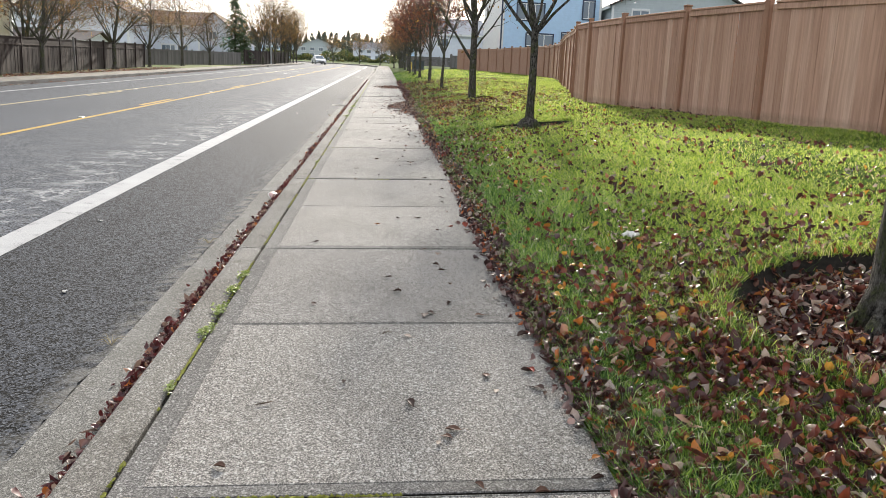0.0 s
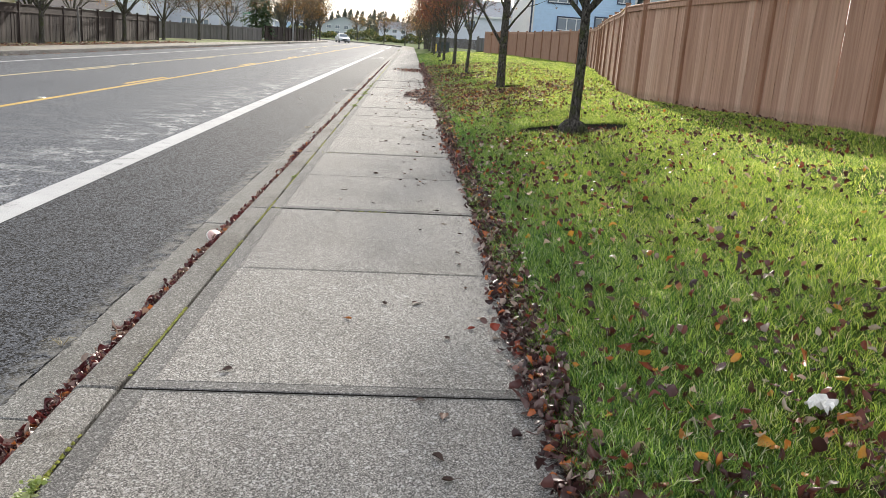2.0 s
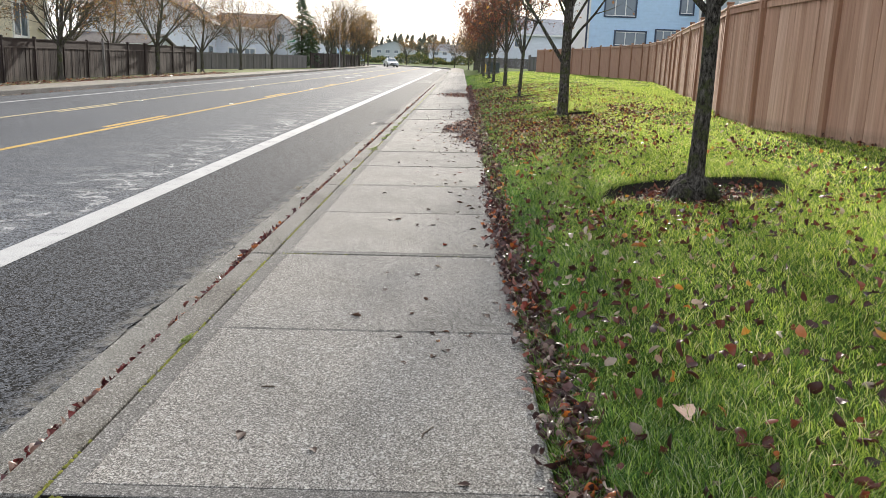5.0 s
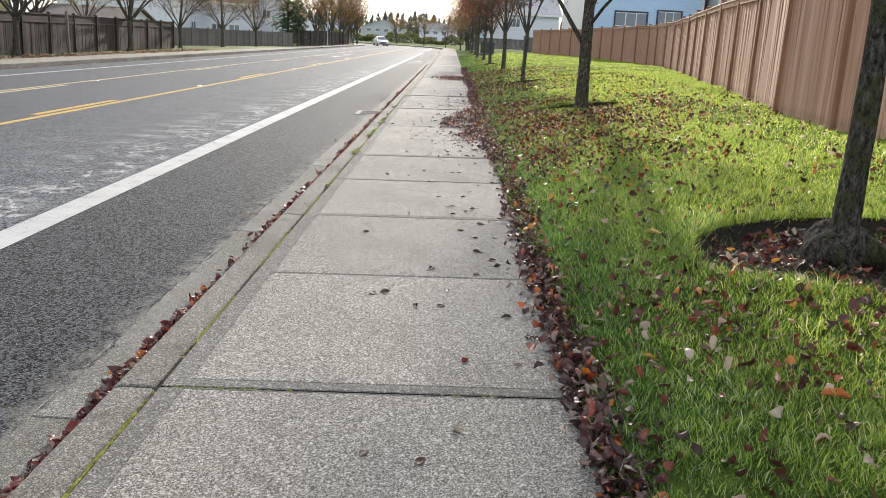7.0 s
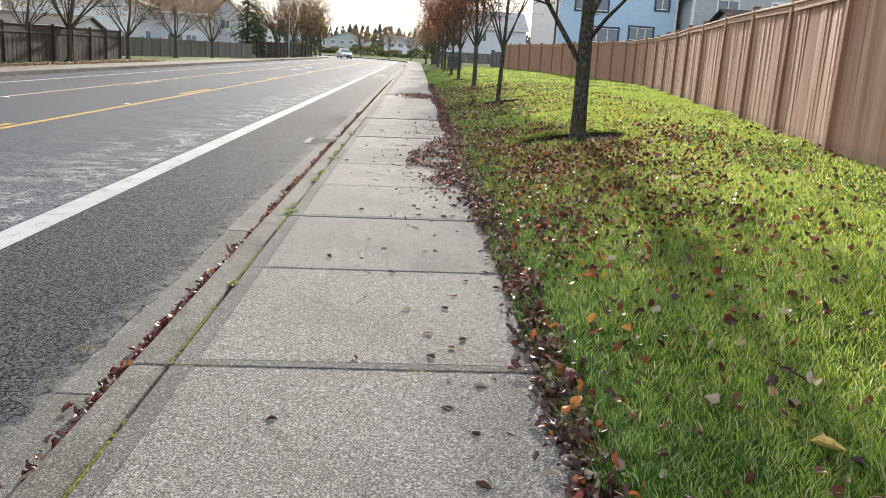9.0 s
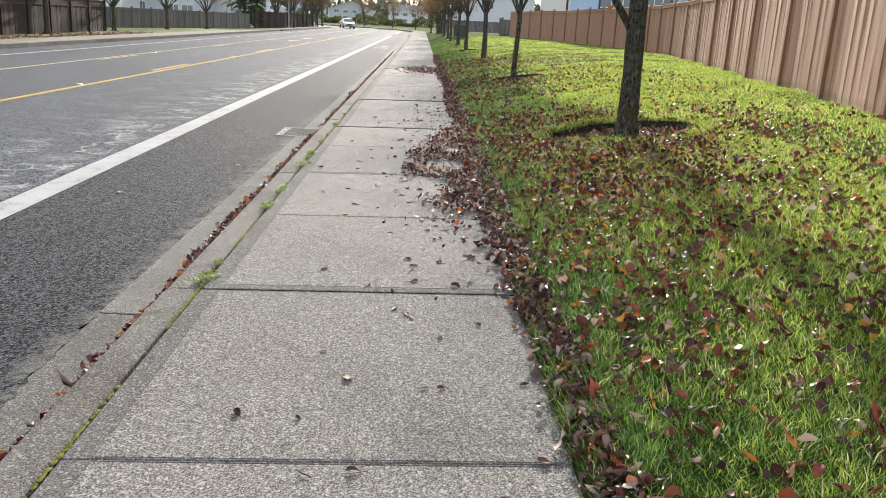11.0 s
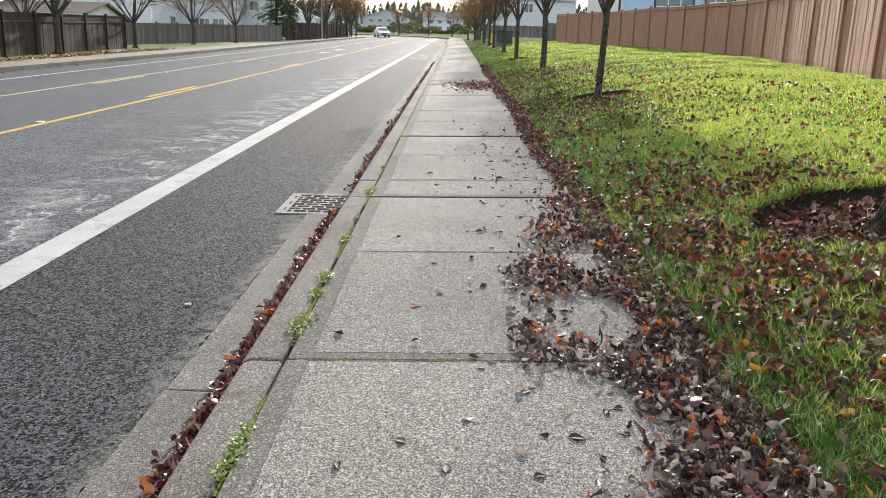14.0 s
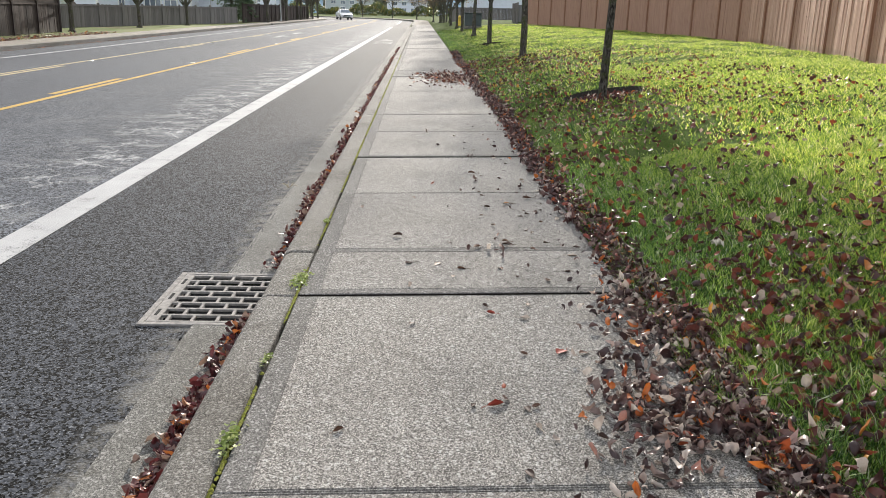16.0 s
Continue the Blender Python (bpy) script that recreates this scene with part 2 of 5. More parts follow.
RED_LEAF = leaf_mat("gutter_leaf", [(0.0, (0.04, 0.011, 0.012)), (0.35, (0.085, 0.02, 0.022)), (0.6, (0.15, 0.032, 0.03)), (0.75, (0.19, 0.12, 0.1)), (0.9, (0.3, 0.22, 0.17)), (0.97, (0.42, 0.13, 0.03))], 0.2)
CROWN_RUST = leaf_mat("rust_crown_leaf", [(0.0, (0.07, 0.022, 0.018)), (0.5, (0.17, 0.05, 0.03)), (0.85, (0.3, 0.1, 0.03)), (0.97, (0.42, 0.22, 0.05))], 0.4)
CROWN_FADED = leaf_mat("faded_crown_leaf", [(0.0, (0.12, 0.06, 0.04)), (0.4, (0.26, 0.12, 0.05)), (0.7, (0.36, 0.2, 0.07)), (0.92, (0.45, 0.32, 0.1))], 0.45)
CROWN_GOLD = leaf_mat("gold_crown_leaf", [(0.0, (0.14, 0.07, 0.03)), (0.5, (0.32, 0.16, 0.04)), (0.9, (0.46, 0.28, 0.06))], 0.4)
WEED = leaf_mat("weed_leaf", [(0.0, (0.16, 0.22, 0.05)), (0.5, (0.24, 0.31, 0.08)), (0.9, (0.42, 0.46, 0.2))], 0.35)
MOSS = simple("moss", (0.22, 0.23, 0.035), 0.95, 0.5, 90, 0.8)
NEEDLE = leaf_mat("conifer_needles", [(0.0, (0.05, 0.1, 0.05)), (0.6, (0.09, 0.15, 0.07)), (0.95, (0.14, 0.19, 0.09))], 0.5)
HEDGE = leaf_mat("shrub_leaf", [(0.0, (0.03, 0.06, 0.02)), (0.6, (0.09, 0.12, 0.03)), (0.95, (0.3, 0.24, 0.05))], 0.25)


def bark_mat():
    m = Mat("bark")
    m.b.inputs["Specular IOR Level"].default_value = 0.1
    ridge = m.noise(15, 6, (2.6, 2.6, 1.0), 0.75)
    fine = m.noise(70, 4, (1, 1, 0.6))
    col = m.ramp(ridge, [(0.38, (0.018, 0.016, 0.014)), (0.48, (0.08, 0.072, 0.062)), (0.58, (0.17, 0.155, 0.135)), (0.7, (0.3, 0.28, 0.25))])
    col = m.mix(m.grey(fine, 0.45, 0.65, 0, 0.65), col, m.mix(1.0, col, (0.35, 0.34, 0.33), "MULTIPLY"))
    patch = m.noise(6, 5)
    col = m.mix(m.grey(patch, 0.5, 0.58, 0, 0.75), col, m.mix(m.grey(fine, 0.4, 0.6), (0.03, 0.035, 0.016), (0.11, 0.125, 0.05)))
    m.color(col).rough(0.95).bump(ridge, 1.0, 0.06)
    return m.m


BARK = bark_mat()
# mulch tone kept dark to paint the shade on the rings' cut edge too
MULCH_SHADE = simple("mulch", (0.02, 0.016, 0.011), 0.95, 0.6, 40, 0.9)
CEDAR = wood_mat("stained_cedar", [(0.0, (0.41, 0.24, 0.168)), (0.4, (0.49, 0.297, 0.212)), (0.8, (0.54, 0.345, 0.252)), (1.0, (0.6, 0.4, 0.3))], 0.16)
CEDAR_POST = wood_mat("stained_post", [(0.0, (0.3, 0.16, 0.1)), (1.0, (0.37, 0.205, 0.135))], 0.12)
OLD_WOOD = wood_mat("weathered_wood", [(0.0, (0.02, 0.012, 0.01)), (0.6, (0.034, 0.021, 0.017)), (1.0, (0.075, 0.055, 0.047))], 0.3, False)
OLD_POST = wood_mat("dark_post", [(0.0, (0.022, 0.013, 0.012)), (1.0, (0.035, 0.022, 0.019))])
GREY_WOOD = wood_mat("grey_weathered_wood", [(0.0, (0.13, 0.122, 0.117)), (1.0, (0.22, 0.205, 0.195))], 0.2, False)
IRON = simple("drain_iron", (0.24, 0.225, 0.21), 0.85, 0.35, 30, 0.5, 0.0)
DRAIN_SHADE = simple("drain_shade", (0.006, 0.006, 0.006), 0.95, 0.2, 10, 0)


# ---- mesh helpers ----
def mesh_from(name, verts, tris, mats, smooth=False, slots=None):
    """A triangle mesh from two arrays."""
    verts, tris = np.asarray(verts, np.float32), np.asarray(tris, np.int32)
    me = bpy.data.meshes.new(name)
    me.vertices.add(len(verts))
    me.vertices.foreach_set("co", verts.ravel())
    me.loops.add(tris.size)
    me.loops.foreach_set("vertex_index", tris.ravel())
    me.polygons.add(len(tris))
    me.polygons.foreach_set("loop_start", np.arange(0, tris.size, 3, dtype=np.int32))
    me.polygons.foreach_set("loop_total", np.full(len(tris), 3, np.int32))
    for mt in mats if isinstance(mats, (list, tuple)) else [mats]:
        me.materials.append(mt)
    if slots is not None:
        me.polygons.foreach_set("material_index", np.asarray(slots, np.int32))
    me.polygons.foreach_set("use_smooth", np.full(len(tris), smooth))
    me.update()
    me.validate()
    return me


class Shape:
    """Collects simple solids into one mesh."""

    def __init__(self):
        self.v, self.f, self.s = [], [], []

    def add(self, verts, faces, slot=0):
        k = len(self.v)
        self.v += [tuple(p) for p in verts]
        self.f += [tuple(i + k for i in f) for f in faces]
        self.s += [slot] * len(faces)
        return self

    def box(self, x0, x1, y0, y1, z0, z1, slot=0, bevel=0.0, m=None):
        b = min(bevel, (x1 - x0) / 3, (y1 - y0) / 3, (z1 - z0) / 3)
        if b <= 0:
            vs = [(x, y, z) for z in (z0, z1) for x, y in ((x0, y0), (x1, y0), (x1, y1), (x0, y1))]
            fs = [(3, 2, 1, 0), (4, 5, 6, 7), (0, 1, 5, 4), (1, 2, 6, 5), (2, 3, 7, 6), (3, 0, 4, 7)]
        else:
            vs = []
            for z, d in ((z0, b), (z0 + b, 0), (z1 - b, 0), (z1, b)):
                for x, y, sx, sy in ((x0, y0, 1, 1), (x1, y0, -1, 1), (x1, y1, -1, -1), (x0, y1, 1, -1)):
                    if d:
                        vs += [(x + sx * b, y + sy * b, z)] * 2
                    elif sx * sy > 0:
                        vs += [(x, y + sy * b, z), (x + sx * b, y, z)]
                    else:
                        vs += [(x + sx * b, y, z), (x, y + sy * b, z)]
            fs = [tuple(range(7, -1, -1)), tuple(range(24, 32))]
            for r in range(3):
                for i in range(8):
                    j = (i + 1) % 8
                    fs.append((r * 8 + i, r * 8 + j, (r + 1) * 8 + j, (r + 1) * 8 + i))
        if m is not None:
            vs = [m @ Vector(p) for p in vs]
        return self.add(vs, fs, slot)

    def tube(self, pts, radii, sides=8, slot=0, cap=True):
        pts = [Vector(p) for p in pts]
        vs, fs = [], []
        for i, p in enumerate(pts):
            d = (pts[min(i + 1, len(pts) - 1)] - pts[max(i - 1, 0)]).normalized()
            u = d.orthogonal().normalized() if abs(d.z) < 0.99 else Vector((1, 0, 0))
            if i and abs(u.dot(last)) < 0.99:
                u = (last - d * last.dot(d)).normalized()
            last = u
            w = d.cross(u)
            for k in range(sides):
                a = 2 * math.pi * k / sides
                vs.append(p + (u * math.cos(a) + w * math.sin(a)) * radii[i])
        for i in range(len(pts) - 1):
            for k in range(sides):
                j = (k + 1) % sides
                fs.append((i * sides + k, i * sides + j, (i + 1) * sides + j, (i + 1) * sides + k))
        if cap:
            fs.append(tuple(range(sides - 1, -1, -1)))
            fs.append(tuple(range((len(pts) - 1) * sides, len(pts) * sides)))
        return self.add(vs, fs, slot)

    def mesh(self, name, mats, smooth=False):
        me = bpy.data.meshes.new(name)
        me.from_pydata([tuple(p) for p in self.v], [], self.f)
        for mt in mats if isinstance(mats, (list, tuple)) else [mats]:
            me.materials.append(mt)
        me.polygons.foreach_set("material_index", np.asarray(self.s, np.int32))
        me.polygons.foreach_set("use_smooth", np.full(len(self.f), smooth))
        me.validate()
        me.update()
        return me


def part(name, data, parent, label="", kind="", m=None):
    ob = new(name, data)
    ob.parent = parent
    if m is not None:
        ob.matrix_basis = m
    return tagged(ob, label, kind=kind)


def thing(name, label, category, m=None, data=None, group="", kind=""):
    ob = new(name, data)
    if m is not None:
        ob.matrix_basis = m
    return tagged(ob, label, category, group, kind)


# ---- plan ----
BEND, RADIUS = 125.0, 45.0
RISE = 0.0577


def up(x, y):
    """The street climbs gently, about three degrees, along the walk."""
    return RISE * (0.086 * x + 0.996 * y)


def way(x, s):
    """A place on the street: x across, s along; straight at first, then bending to the left."""
    if s <= BEND:
        return (x, s)
    a = (s - BEND) / RADIUS
    return (-RADIUS + (x + RADIUS) * math.cos(a), BEND + (x + RADIUS) * math.sin(a))


def strip(x0, x1, s0, s1, z, step=2.0, z1=None):
    """A flat band along the street, as a Shape."""
    sh = Shape()
    n = max(1, int((s1 - s0) / step))
    z1 = z if z1 is None else z1
    vs = []
    for i in range(n + 1):
        s = s0 + (s1 - s0) * i / n
        p, q = way(x0, s), way(x1, s)
        vs += [(*p, z + up(*p)), (*q, z1 + up(*q))]
    return sh.add(vs, [(2 * i, 2 * i + 1, 2 * i + 3, 2 * i + 2) for i in range(n)])


TREE_Y = [3.15, 12.7, 21.75, 30.3, 38.9, 46.6, 55.0, 63.5, 72.0, 80.5]
RINGS = list(zip((2.46, 2.46, 2.46, 2.3, 2.32, 2.17), TREE_Y, (0.8, 0.79, 0.8, 0.56, 0.5, 0.48)))
SLAB_L, SLAB_R = -0.80, 0.78
Z_L, Z_R = 0.155, 0.185


def lawn_z(x, y):
    x, y = np.asarray(x, float), np.asarray(y, float)
    z = np.interp(x, [0.78, 0.95, 1.25, 1.6, 2.2, 3.2, 4.5, 6, 12], [0.165, 0.225, 0.28, 0.33, 0.42, 0.56, 0.69, 0.76, 0.82])
    z = z + np.clip(x - 0.9, 0, 1) * (0.018 * np.sin(1.7 * x + 0.9 * y) + 0.014 * np.sin(2.9 * y - 1.3 * x))
    for tx, ty, ring in RINGS:
        z = z - 0.1 * np.clip((ring - np.hypot(x - tx, y - ty)) / 0.06, 0, 1)
    return z + up(x, y)


# ---- ground, road, pavement ----
sh = Shape()
sh.add([(x, y, -0.06 + up(x, y)) for x, y in ((-900, -60), (900, -60), (900, 1200), (-900, 1200))], [(0, 1, 2, 3)])
thing("ground", "grassy ground running out to the horizon", "ground", data=sh.mesh("ground", LAWN), kind="structure")

road = strip(-13.0, -1.26, -14, 23.31, 0.0)
for x1, s0, s1 in ((-1.54, 23.31, 23.99), (-1.26, 23.99, 195)):
    piece = strip(-13.0, x1, s0, s1, 0.0)
    road.add(piece.v, piece.f)
thing("road", "grey worn asphalt road with pale scrapes", "road", data=road.mesh("road", ASPHALT), kind="structure")


def marking(name, label, x0, x1, s0, s1, mat, z=0.004):
    return thing(name, label, "road marking", data=strip(x0, x1, s0, s1, z).mesh(name, mat), kind="structure")


marking("edge_line", "solid white edge line on the asphalt", -2.91, -2.655, -14, 90, WHITE_PAINT)
marking("edge_line", "solid white edge line on the asphalt", -2.91, -2.655, 104, 190, WHITE_PAINT)
marking("centre_line", "solid yellow line of the turn lane", -6.22, -6.1, -14, 190, YELLOW_PAINT)
marking("centre_line", "solid pale yellow line of the turn lane", -9.1, -9.0, -14, 190, WORN_PAINT)
marking("edge_line", "solid white line by the far kerb", -11.55, -11.42, -14, 190, WHITE_PAINT)
for k in range(-1, 14):
    s = 8.6 + 12.1 * k
    marking("dash_line", "short yellow dash beside the turn lane line", -6.44, -6.31, s, s + 3.0, YELLOW_PAINT)
    marking("dash_line", "short pale yellow dash beside the turn lane line", -8.9, -8.79, s + 3.0, s + 6.0, WORN_PAINT)
# bicycle mark and turn arrows as plain shapes
sh = Shape()
for cy in (55.4, 56.9):
    for k in range(14):
        a, b = 2 * math.pi * k / 14, 2 * math.pi * (k + 1) / 14
        sh.add([(-1.95 + r * 0.42 * math.cos(t), cy + r * 0.55 * math.sin(t), 0.005 + up(-1.95, cy + r * 0.55 * math.sin(t))) for r, t in ((0.8, a), (1, a), (1, b), (0.8, b))], [(0, 1, 2, 3)])
sh.add([(x, y, 0.005 + up(x, y)) for x, y in ((-2.35, 59), (-1.55, 59), (-1.95, 60.2))], [(0, 1, 2)])
thing("bicycle_mark", "white bicycle lane mark painted on asphalt", "road marking", data=sh.mesh("bicycle_mark", WHITE_PAINT), kind="structure")
for cy in (61.0, 66.8):
    sh = Shape()
    sh.add([(x, y, 0.005 + up(x, y)) for x, y in ((-7.75, cy - 1.2), (-7.55, cy - 1.2), (-7.55, cy + 0.6), (-7.75, cy + 0.6))], [(0, 1, 2, 3)])
    sh.add([(x, y, 0.005 + up(x, y)) for x, y in ((-8.1, cy + 0.6), (-7.2, cy + 0.6), (-7.65, cy + 1.6))], [(0, 1, 2)])
    thing("turn_arrow", "white turn arrow painted on asphalt", "road marking", data=sh.mesh("turn_arrow", WHITE_PAINT), kind="structure")

# ragged lip of asphalt lapping onto the gutter pans
sh = Shape()
lip = random.Random(3)
vs, wander = [], 0.0
for k in range(1400):
    y = -2 + 0.04 * k
    wander = 0.9 * wander + lip.uniform(-0.008, 0.008)
    vs += [(-1.4, y, 0.001 + up(-1.4, y)), (-1.295 + wander + lip.uniform(-0.012, 0.012), y, 0.0095 + up(-1.3, y))]
sh.add(vs, [(2 * k, 2 * k + 1, 2 * k + 3, 2 * k + 2) for k in range(1399) if not 23.2 < -2 + 0.04 * k < 24.03])
thing("asphalt_lip", "ragged worn asphalt edge on the gutter", "road", data=sh.mesh("asphalt_lip", ASPHALT, True), kind="structure")

# pavement: bedding under the slabs, slabs with tooled margins
pavement = thing("pavement", "concrete pavement of slabs with mossy joints", "pavement", data=strip(-1.0, 0.9, -14, 94, 0.09, 4).mesh("pavement", SOIL), kind="structure")
JOINTS = [-10.0, -7.0, -4.0, -0.9, 2.12, 5.2, 8.3, 11.25, 14.15, 17.2, 20.22, 23.3, 23.98] + [26.85 + 3.0 * k for k in range(23)]


def slab_mesh(length, near, far):
    """One slab, origin at its near left corner; bevelled rim, tooled margin and rough field."""
    sh = Shape()
    w, b, d = SLAB_R - SLAB_L, 0.004, 0.003
    rise = (Z_R - Z_L) / w

    def ring(i, z, left=0.0, n=0.0, f=0.0):
        return [(x, y, z + rise * x + up(x, y)) for x, y in ((i + left, i + n), (w - i, i + n), (w - i, length - i - f), (i + left, length - i - f))]
    rows = ring(0, -0.075) + ring(0, -b) + ring(b, 0) + ring(b + 0.001, 0, 0.085, near, far) + ring(b + 0.004, -d, 0.085, near, far) + ring(b + 0.008, 0, 0.085, near, far)
    for r in range(5):
        for k in range(4):
            j = (k + 1) % 4
            sh.add([rows[4 * r + k], rows[4 * r + j], rows[4 * r + 4 + j], rows[4 * r + 4 + k]], [(0, 1, 2, 3)], 1 if r else 2)
    sh.add(rows[20:], [(0, 1, 2, 3)], 0)
    return sh.mesh("paving_slab", [SLAB, SLAB_EDGE, SOIL])


slab_cache = {}


def slab(y0, y1, dz, near, far):
    key = (round(y1 - y0, 2), near, far)
    if key not in slab_cache:
        slab_cache[key] = slab_mesh(*key)
    part("paving_slab", slab_cache[key], pavement, m=pose(SLAB_L, y0, Z_L + dz + up(SLAB_L, y0), random.uniform(-0.12, 0.12), 0, 0))


for a, b in zip(JOINTS, JOINTS[1:]):
    dz = random.uniform(-0.005, 0.005)
    if b - a > 2:
        mid = (a + b) / 2
        slab(a + 0.008, mid - 0.001, dz, 0.055, 0.003)
        slab(mid + 0.001, b - 0.008, dz, 0.003, 0.003)
    else:
        slab(a + 0.008, b - 0.008, dz, 0.055, 0.003)

# kerb stones and gutter pans
kerb = thing("kerb", "concrete kerb with mossy joint and gutter", "kerb", kind="structure")


def kerb_mesh(length):
    prof = [(-1.04, -0.03), (-1.035, 0.012), (-0.985, 0.13), (-0.967, 0.147), (-0.94, 0.155), (-0.825, 0.155), (-0.818, 0.148), (-0.818, -0.03)]
    sh = Shape()
    n = len(prof)
    ends = [(0.0, 0.006), (0.008, 0.0), (length - 0.008, 0.0), (length, 0.006)]
    vs = []
    for y, inset in ends:
        vs += [(x, y, z - inset + up(0, y)) for x, z in prof]
    fs = [tuple(range(n)), tuple(range(4 * n - 1, 3 * n - 1, -1))]
    for r in range(3):
        for k in range(n - 1):
            fs.append((r * n + k, (r + 1) * n + k, (r + 1) * n + k + 1, r * n + k + 1))
    return sh.add(vs, fs).mesh("kerb_stone", KERB)


def pan_mesh(length):
    sh = Shape()
    vs, prof = [], [(-1.31, -0.03), (-1.31, 0.002), (-1.302, 0.008), (-1.035, 0.004), (-1.035, -0.03)]
    for y, i in ((0, 0.004), (0.006, 0), (length - 0.006, 0), (length, 0.004)):
        vs += [(x, y, z - i + up(0, y)) for x, z in prof]
    fs = [tuple(range(5)), tuple(range(19, 14, -1))]
    for r in range(3):
        for k in range(4):
            fs.append((r * 5 + k, (r + 1) * 5 + k, (r + 1) * 5 + k + 1, r * 5 + k + 1))
    return sh.add(vs, fs).mesh("gutter_pan", GUTTER)


kcache, pcache = {}, {}
for a, b in zip(JOINTS, JOINTS[1:]):
    key = round(b - a, 2)
    if key not in kcache:
        kcache[key], pcache[key] = kerb_mesh(key - 0.012), pan_mesh(key - 0.008)
    part("kerb_stone", kcache[key], kerb, m=pose(random.uniform(-0.004, 0.004), a + 0.006, random.uniform(-0.003, 0.003) + up(-0.95, a)))
    if abs(a - 23.3) > 0.01:
        part("gutter_pan", pcache[key], kerb, m=pose(random.uniform(-0.006, 0.006), a + 0.004, random.uniform(-0.001, 0.002) + up(-1.2, a)))
# bend of the walk and kerb beyond the straight
far_walk = strip(SLAB_L, SLAB_R, 93, 190, 0.165, 2.0)
thing("far_pavement", "pale concrete pavement following the bend", "pavement", data=far_walk.mesh("far_pavement", FARWALK), kind="structure")


def kerb_run(x0, x1, s0, s1, z):
    sh = Shape()
    n = int((s1 - s0) / 2)
    for i in range(n):
        a, b = s0 + (s1 - s0) * i / n, s0 + (s1 - s0) * (i + 1) / n - 0.02
        q = [way(x0, a), way(x1, a), way(x1, b), way(x0, b)]
        sh.add([(*p, -0.02 + up(*p)) for p in q] + [(*p, z + up(*p)) for p in q], [(4, 5, 6, 7), (0, 1, 5, 4), (1, 2, 6, 5), (2, 3, 7, 6), (3, 0, 4, 7)])
    return sh


thing("far_kerb", "pale concrete kerb following the bend", "kerb", data=kerb_run(-1.08, -0.81, 93, 190, 0.155).mesh("far_kerb", KERB), kind="structure")
thing("opposite_kerb", "worn concrete kerb across the road", "kerb", data=kerb_run(-13.16, -12.95, -14, 78, 0.14).mesh("opposite_kerb", KERB), kind="structure")
thing("opposite_kerb", "worn concrete kerb across the road", "kerb", data=kerb_run(-13.16, -12.95, 88, 190, 0.14).mesh("opposite_kerb", KERB), kind="structure")
sh = Shape()
for k in range(67):
    a = -14 + 3.0 * k
    q = [way(-14.75, a), way(-13.17, a), way(-13.17, a + 2.97), way(-14.75, a + 2.97)]
    sh.add([(*p, -0.02 + up(*p)) for p in q] + [(*p, 0.13 + up(*p)) for p in q], [(4, 5, 6, 7), (0, 1, 5, 4), (1, 2, 6, 5), (2, 3, 7, 6), (3, 0, 4, 7)])
thing("opposite_pavement", "pale concrete pavement across the road", "pavement", data=sh.mesh("opposite_pavement", FARWALK), kind="structure")


def verge_mat():
    m = Mat("leafy_verge")
    a = m.noise(0.9, 5)
    b = m.noise(14, 4)
    col = m.ramp(a, [(0.35, (0.11, 0.17, 0.03)), (0.55, (0.14, 0.16, 0.04)), (0.7, (0.14, 0.09, 0.055))])
    col = m.mix(m.grey(b, 0.45, 0.7, 0, 0.6), col, (0.07, 0.045, 0.03))
    m.color(col).rough(0.95).bump(b, 0.6, 0.03)
    return m.m


sh = Shape()
sh.add([(x, y, 0.1 + up(x, y)) for x, y in ((-80, -14), (-14.75, -14), (-14.75, 95), (-80, 95))], [(0, 1, 2, 3)])
thing("opposite_verge", "grassy verge with fallen leaves across the road", "ground", data=sh.mesh("opposite_verge", verge_mat()), kind="structure")

# lawn, one sheet of varying fineness
xs = np.concatenate([np.arange(0.78, 3.4, 0.06), np.arange(3.4, 7.0, 0.2), [7.5, 8.5, 10, 13, 20, 45]])
ys = np.concatenate([np.arange(-14, 0.5, 1.5), np.arange(0.5, 32, 0.07), np.arange(32, 60, 0.5), np.arange(60, 98, 2)])
gx, gy = np.meshgrid(xs, ys)
gv = np.stack([gx, gy, lawn_z(gx, gy)], -1).reshape(-1, 3)
nx = len(xs)
ci, cj = np.meshgrid(np.arange(len(ys) - 1), np.arange(nx - 1), indexing="ij")
q = (ci * nx + cj).ravel()
gt = np.concatenate([np.stack([q, q + 1, q + nx + 1], 1), np.stack([q, q + nx + 1, q + nx], 1)])
thing("lawn", "bright green lawn strewn with fallen leaves", "lawn", data=mesh_from("lawn", gv, gt, LAWN, True), kind="structure")


# ---- stained fence beside the lawn ----
FENCE = [(12.5, -5), (9.4, 2.2), (7.5, 7.0), (6.6, 9.3), (5.8, 11.45), (5.3, 13.6), (4.87, 15.7), (4.66, 17.4), (4.76, 18.9), (5.1, 20.6), (5.6, 22.6), (6.2, 26), (7.0, 30),
         (8.0, 34.5), (9.0, 40), (9.5, 46), (9.3, 52), (8.6, 60), (7.4, 66.5), (6.4, 72)]


def resample(pts, step, first=0.0):
    pts = [Vector(p) for p in pts]
    out, need = [], first
    for a, b in zip(pts, pts[1:]):
        d = (b - a).length
        while need <= d:
            out.append(a + (b - a) * (need / d))
            need += step
        need -= d
    return out


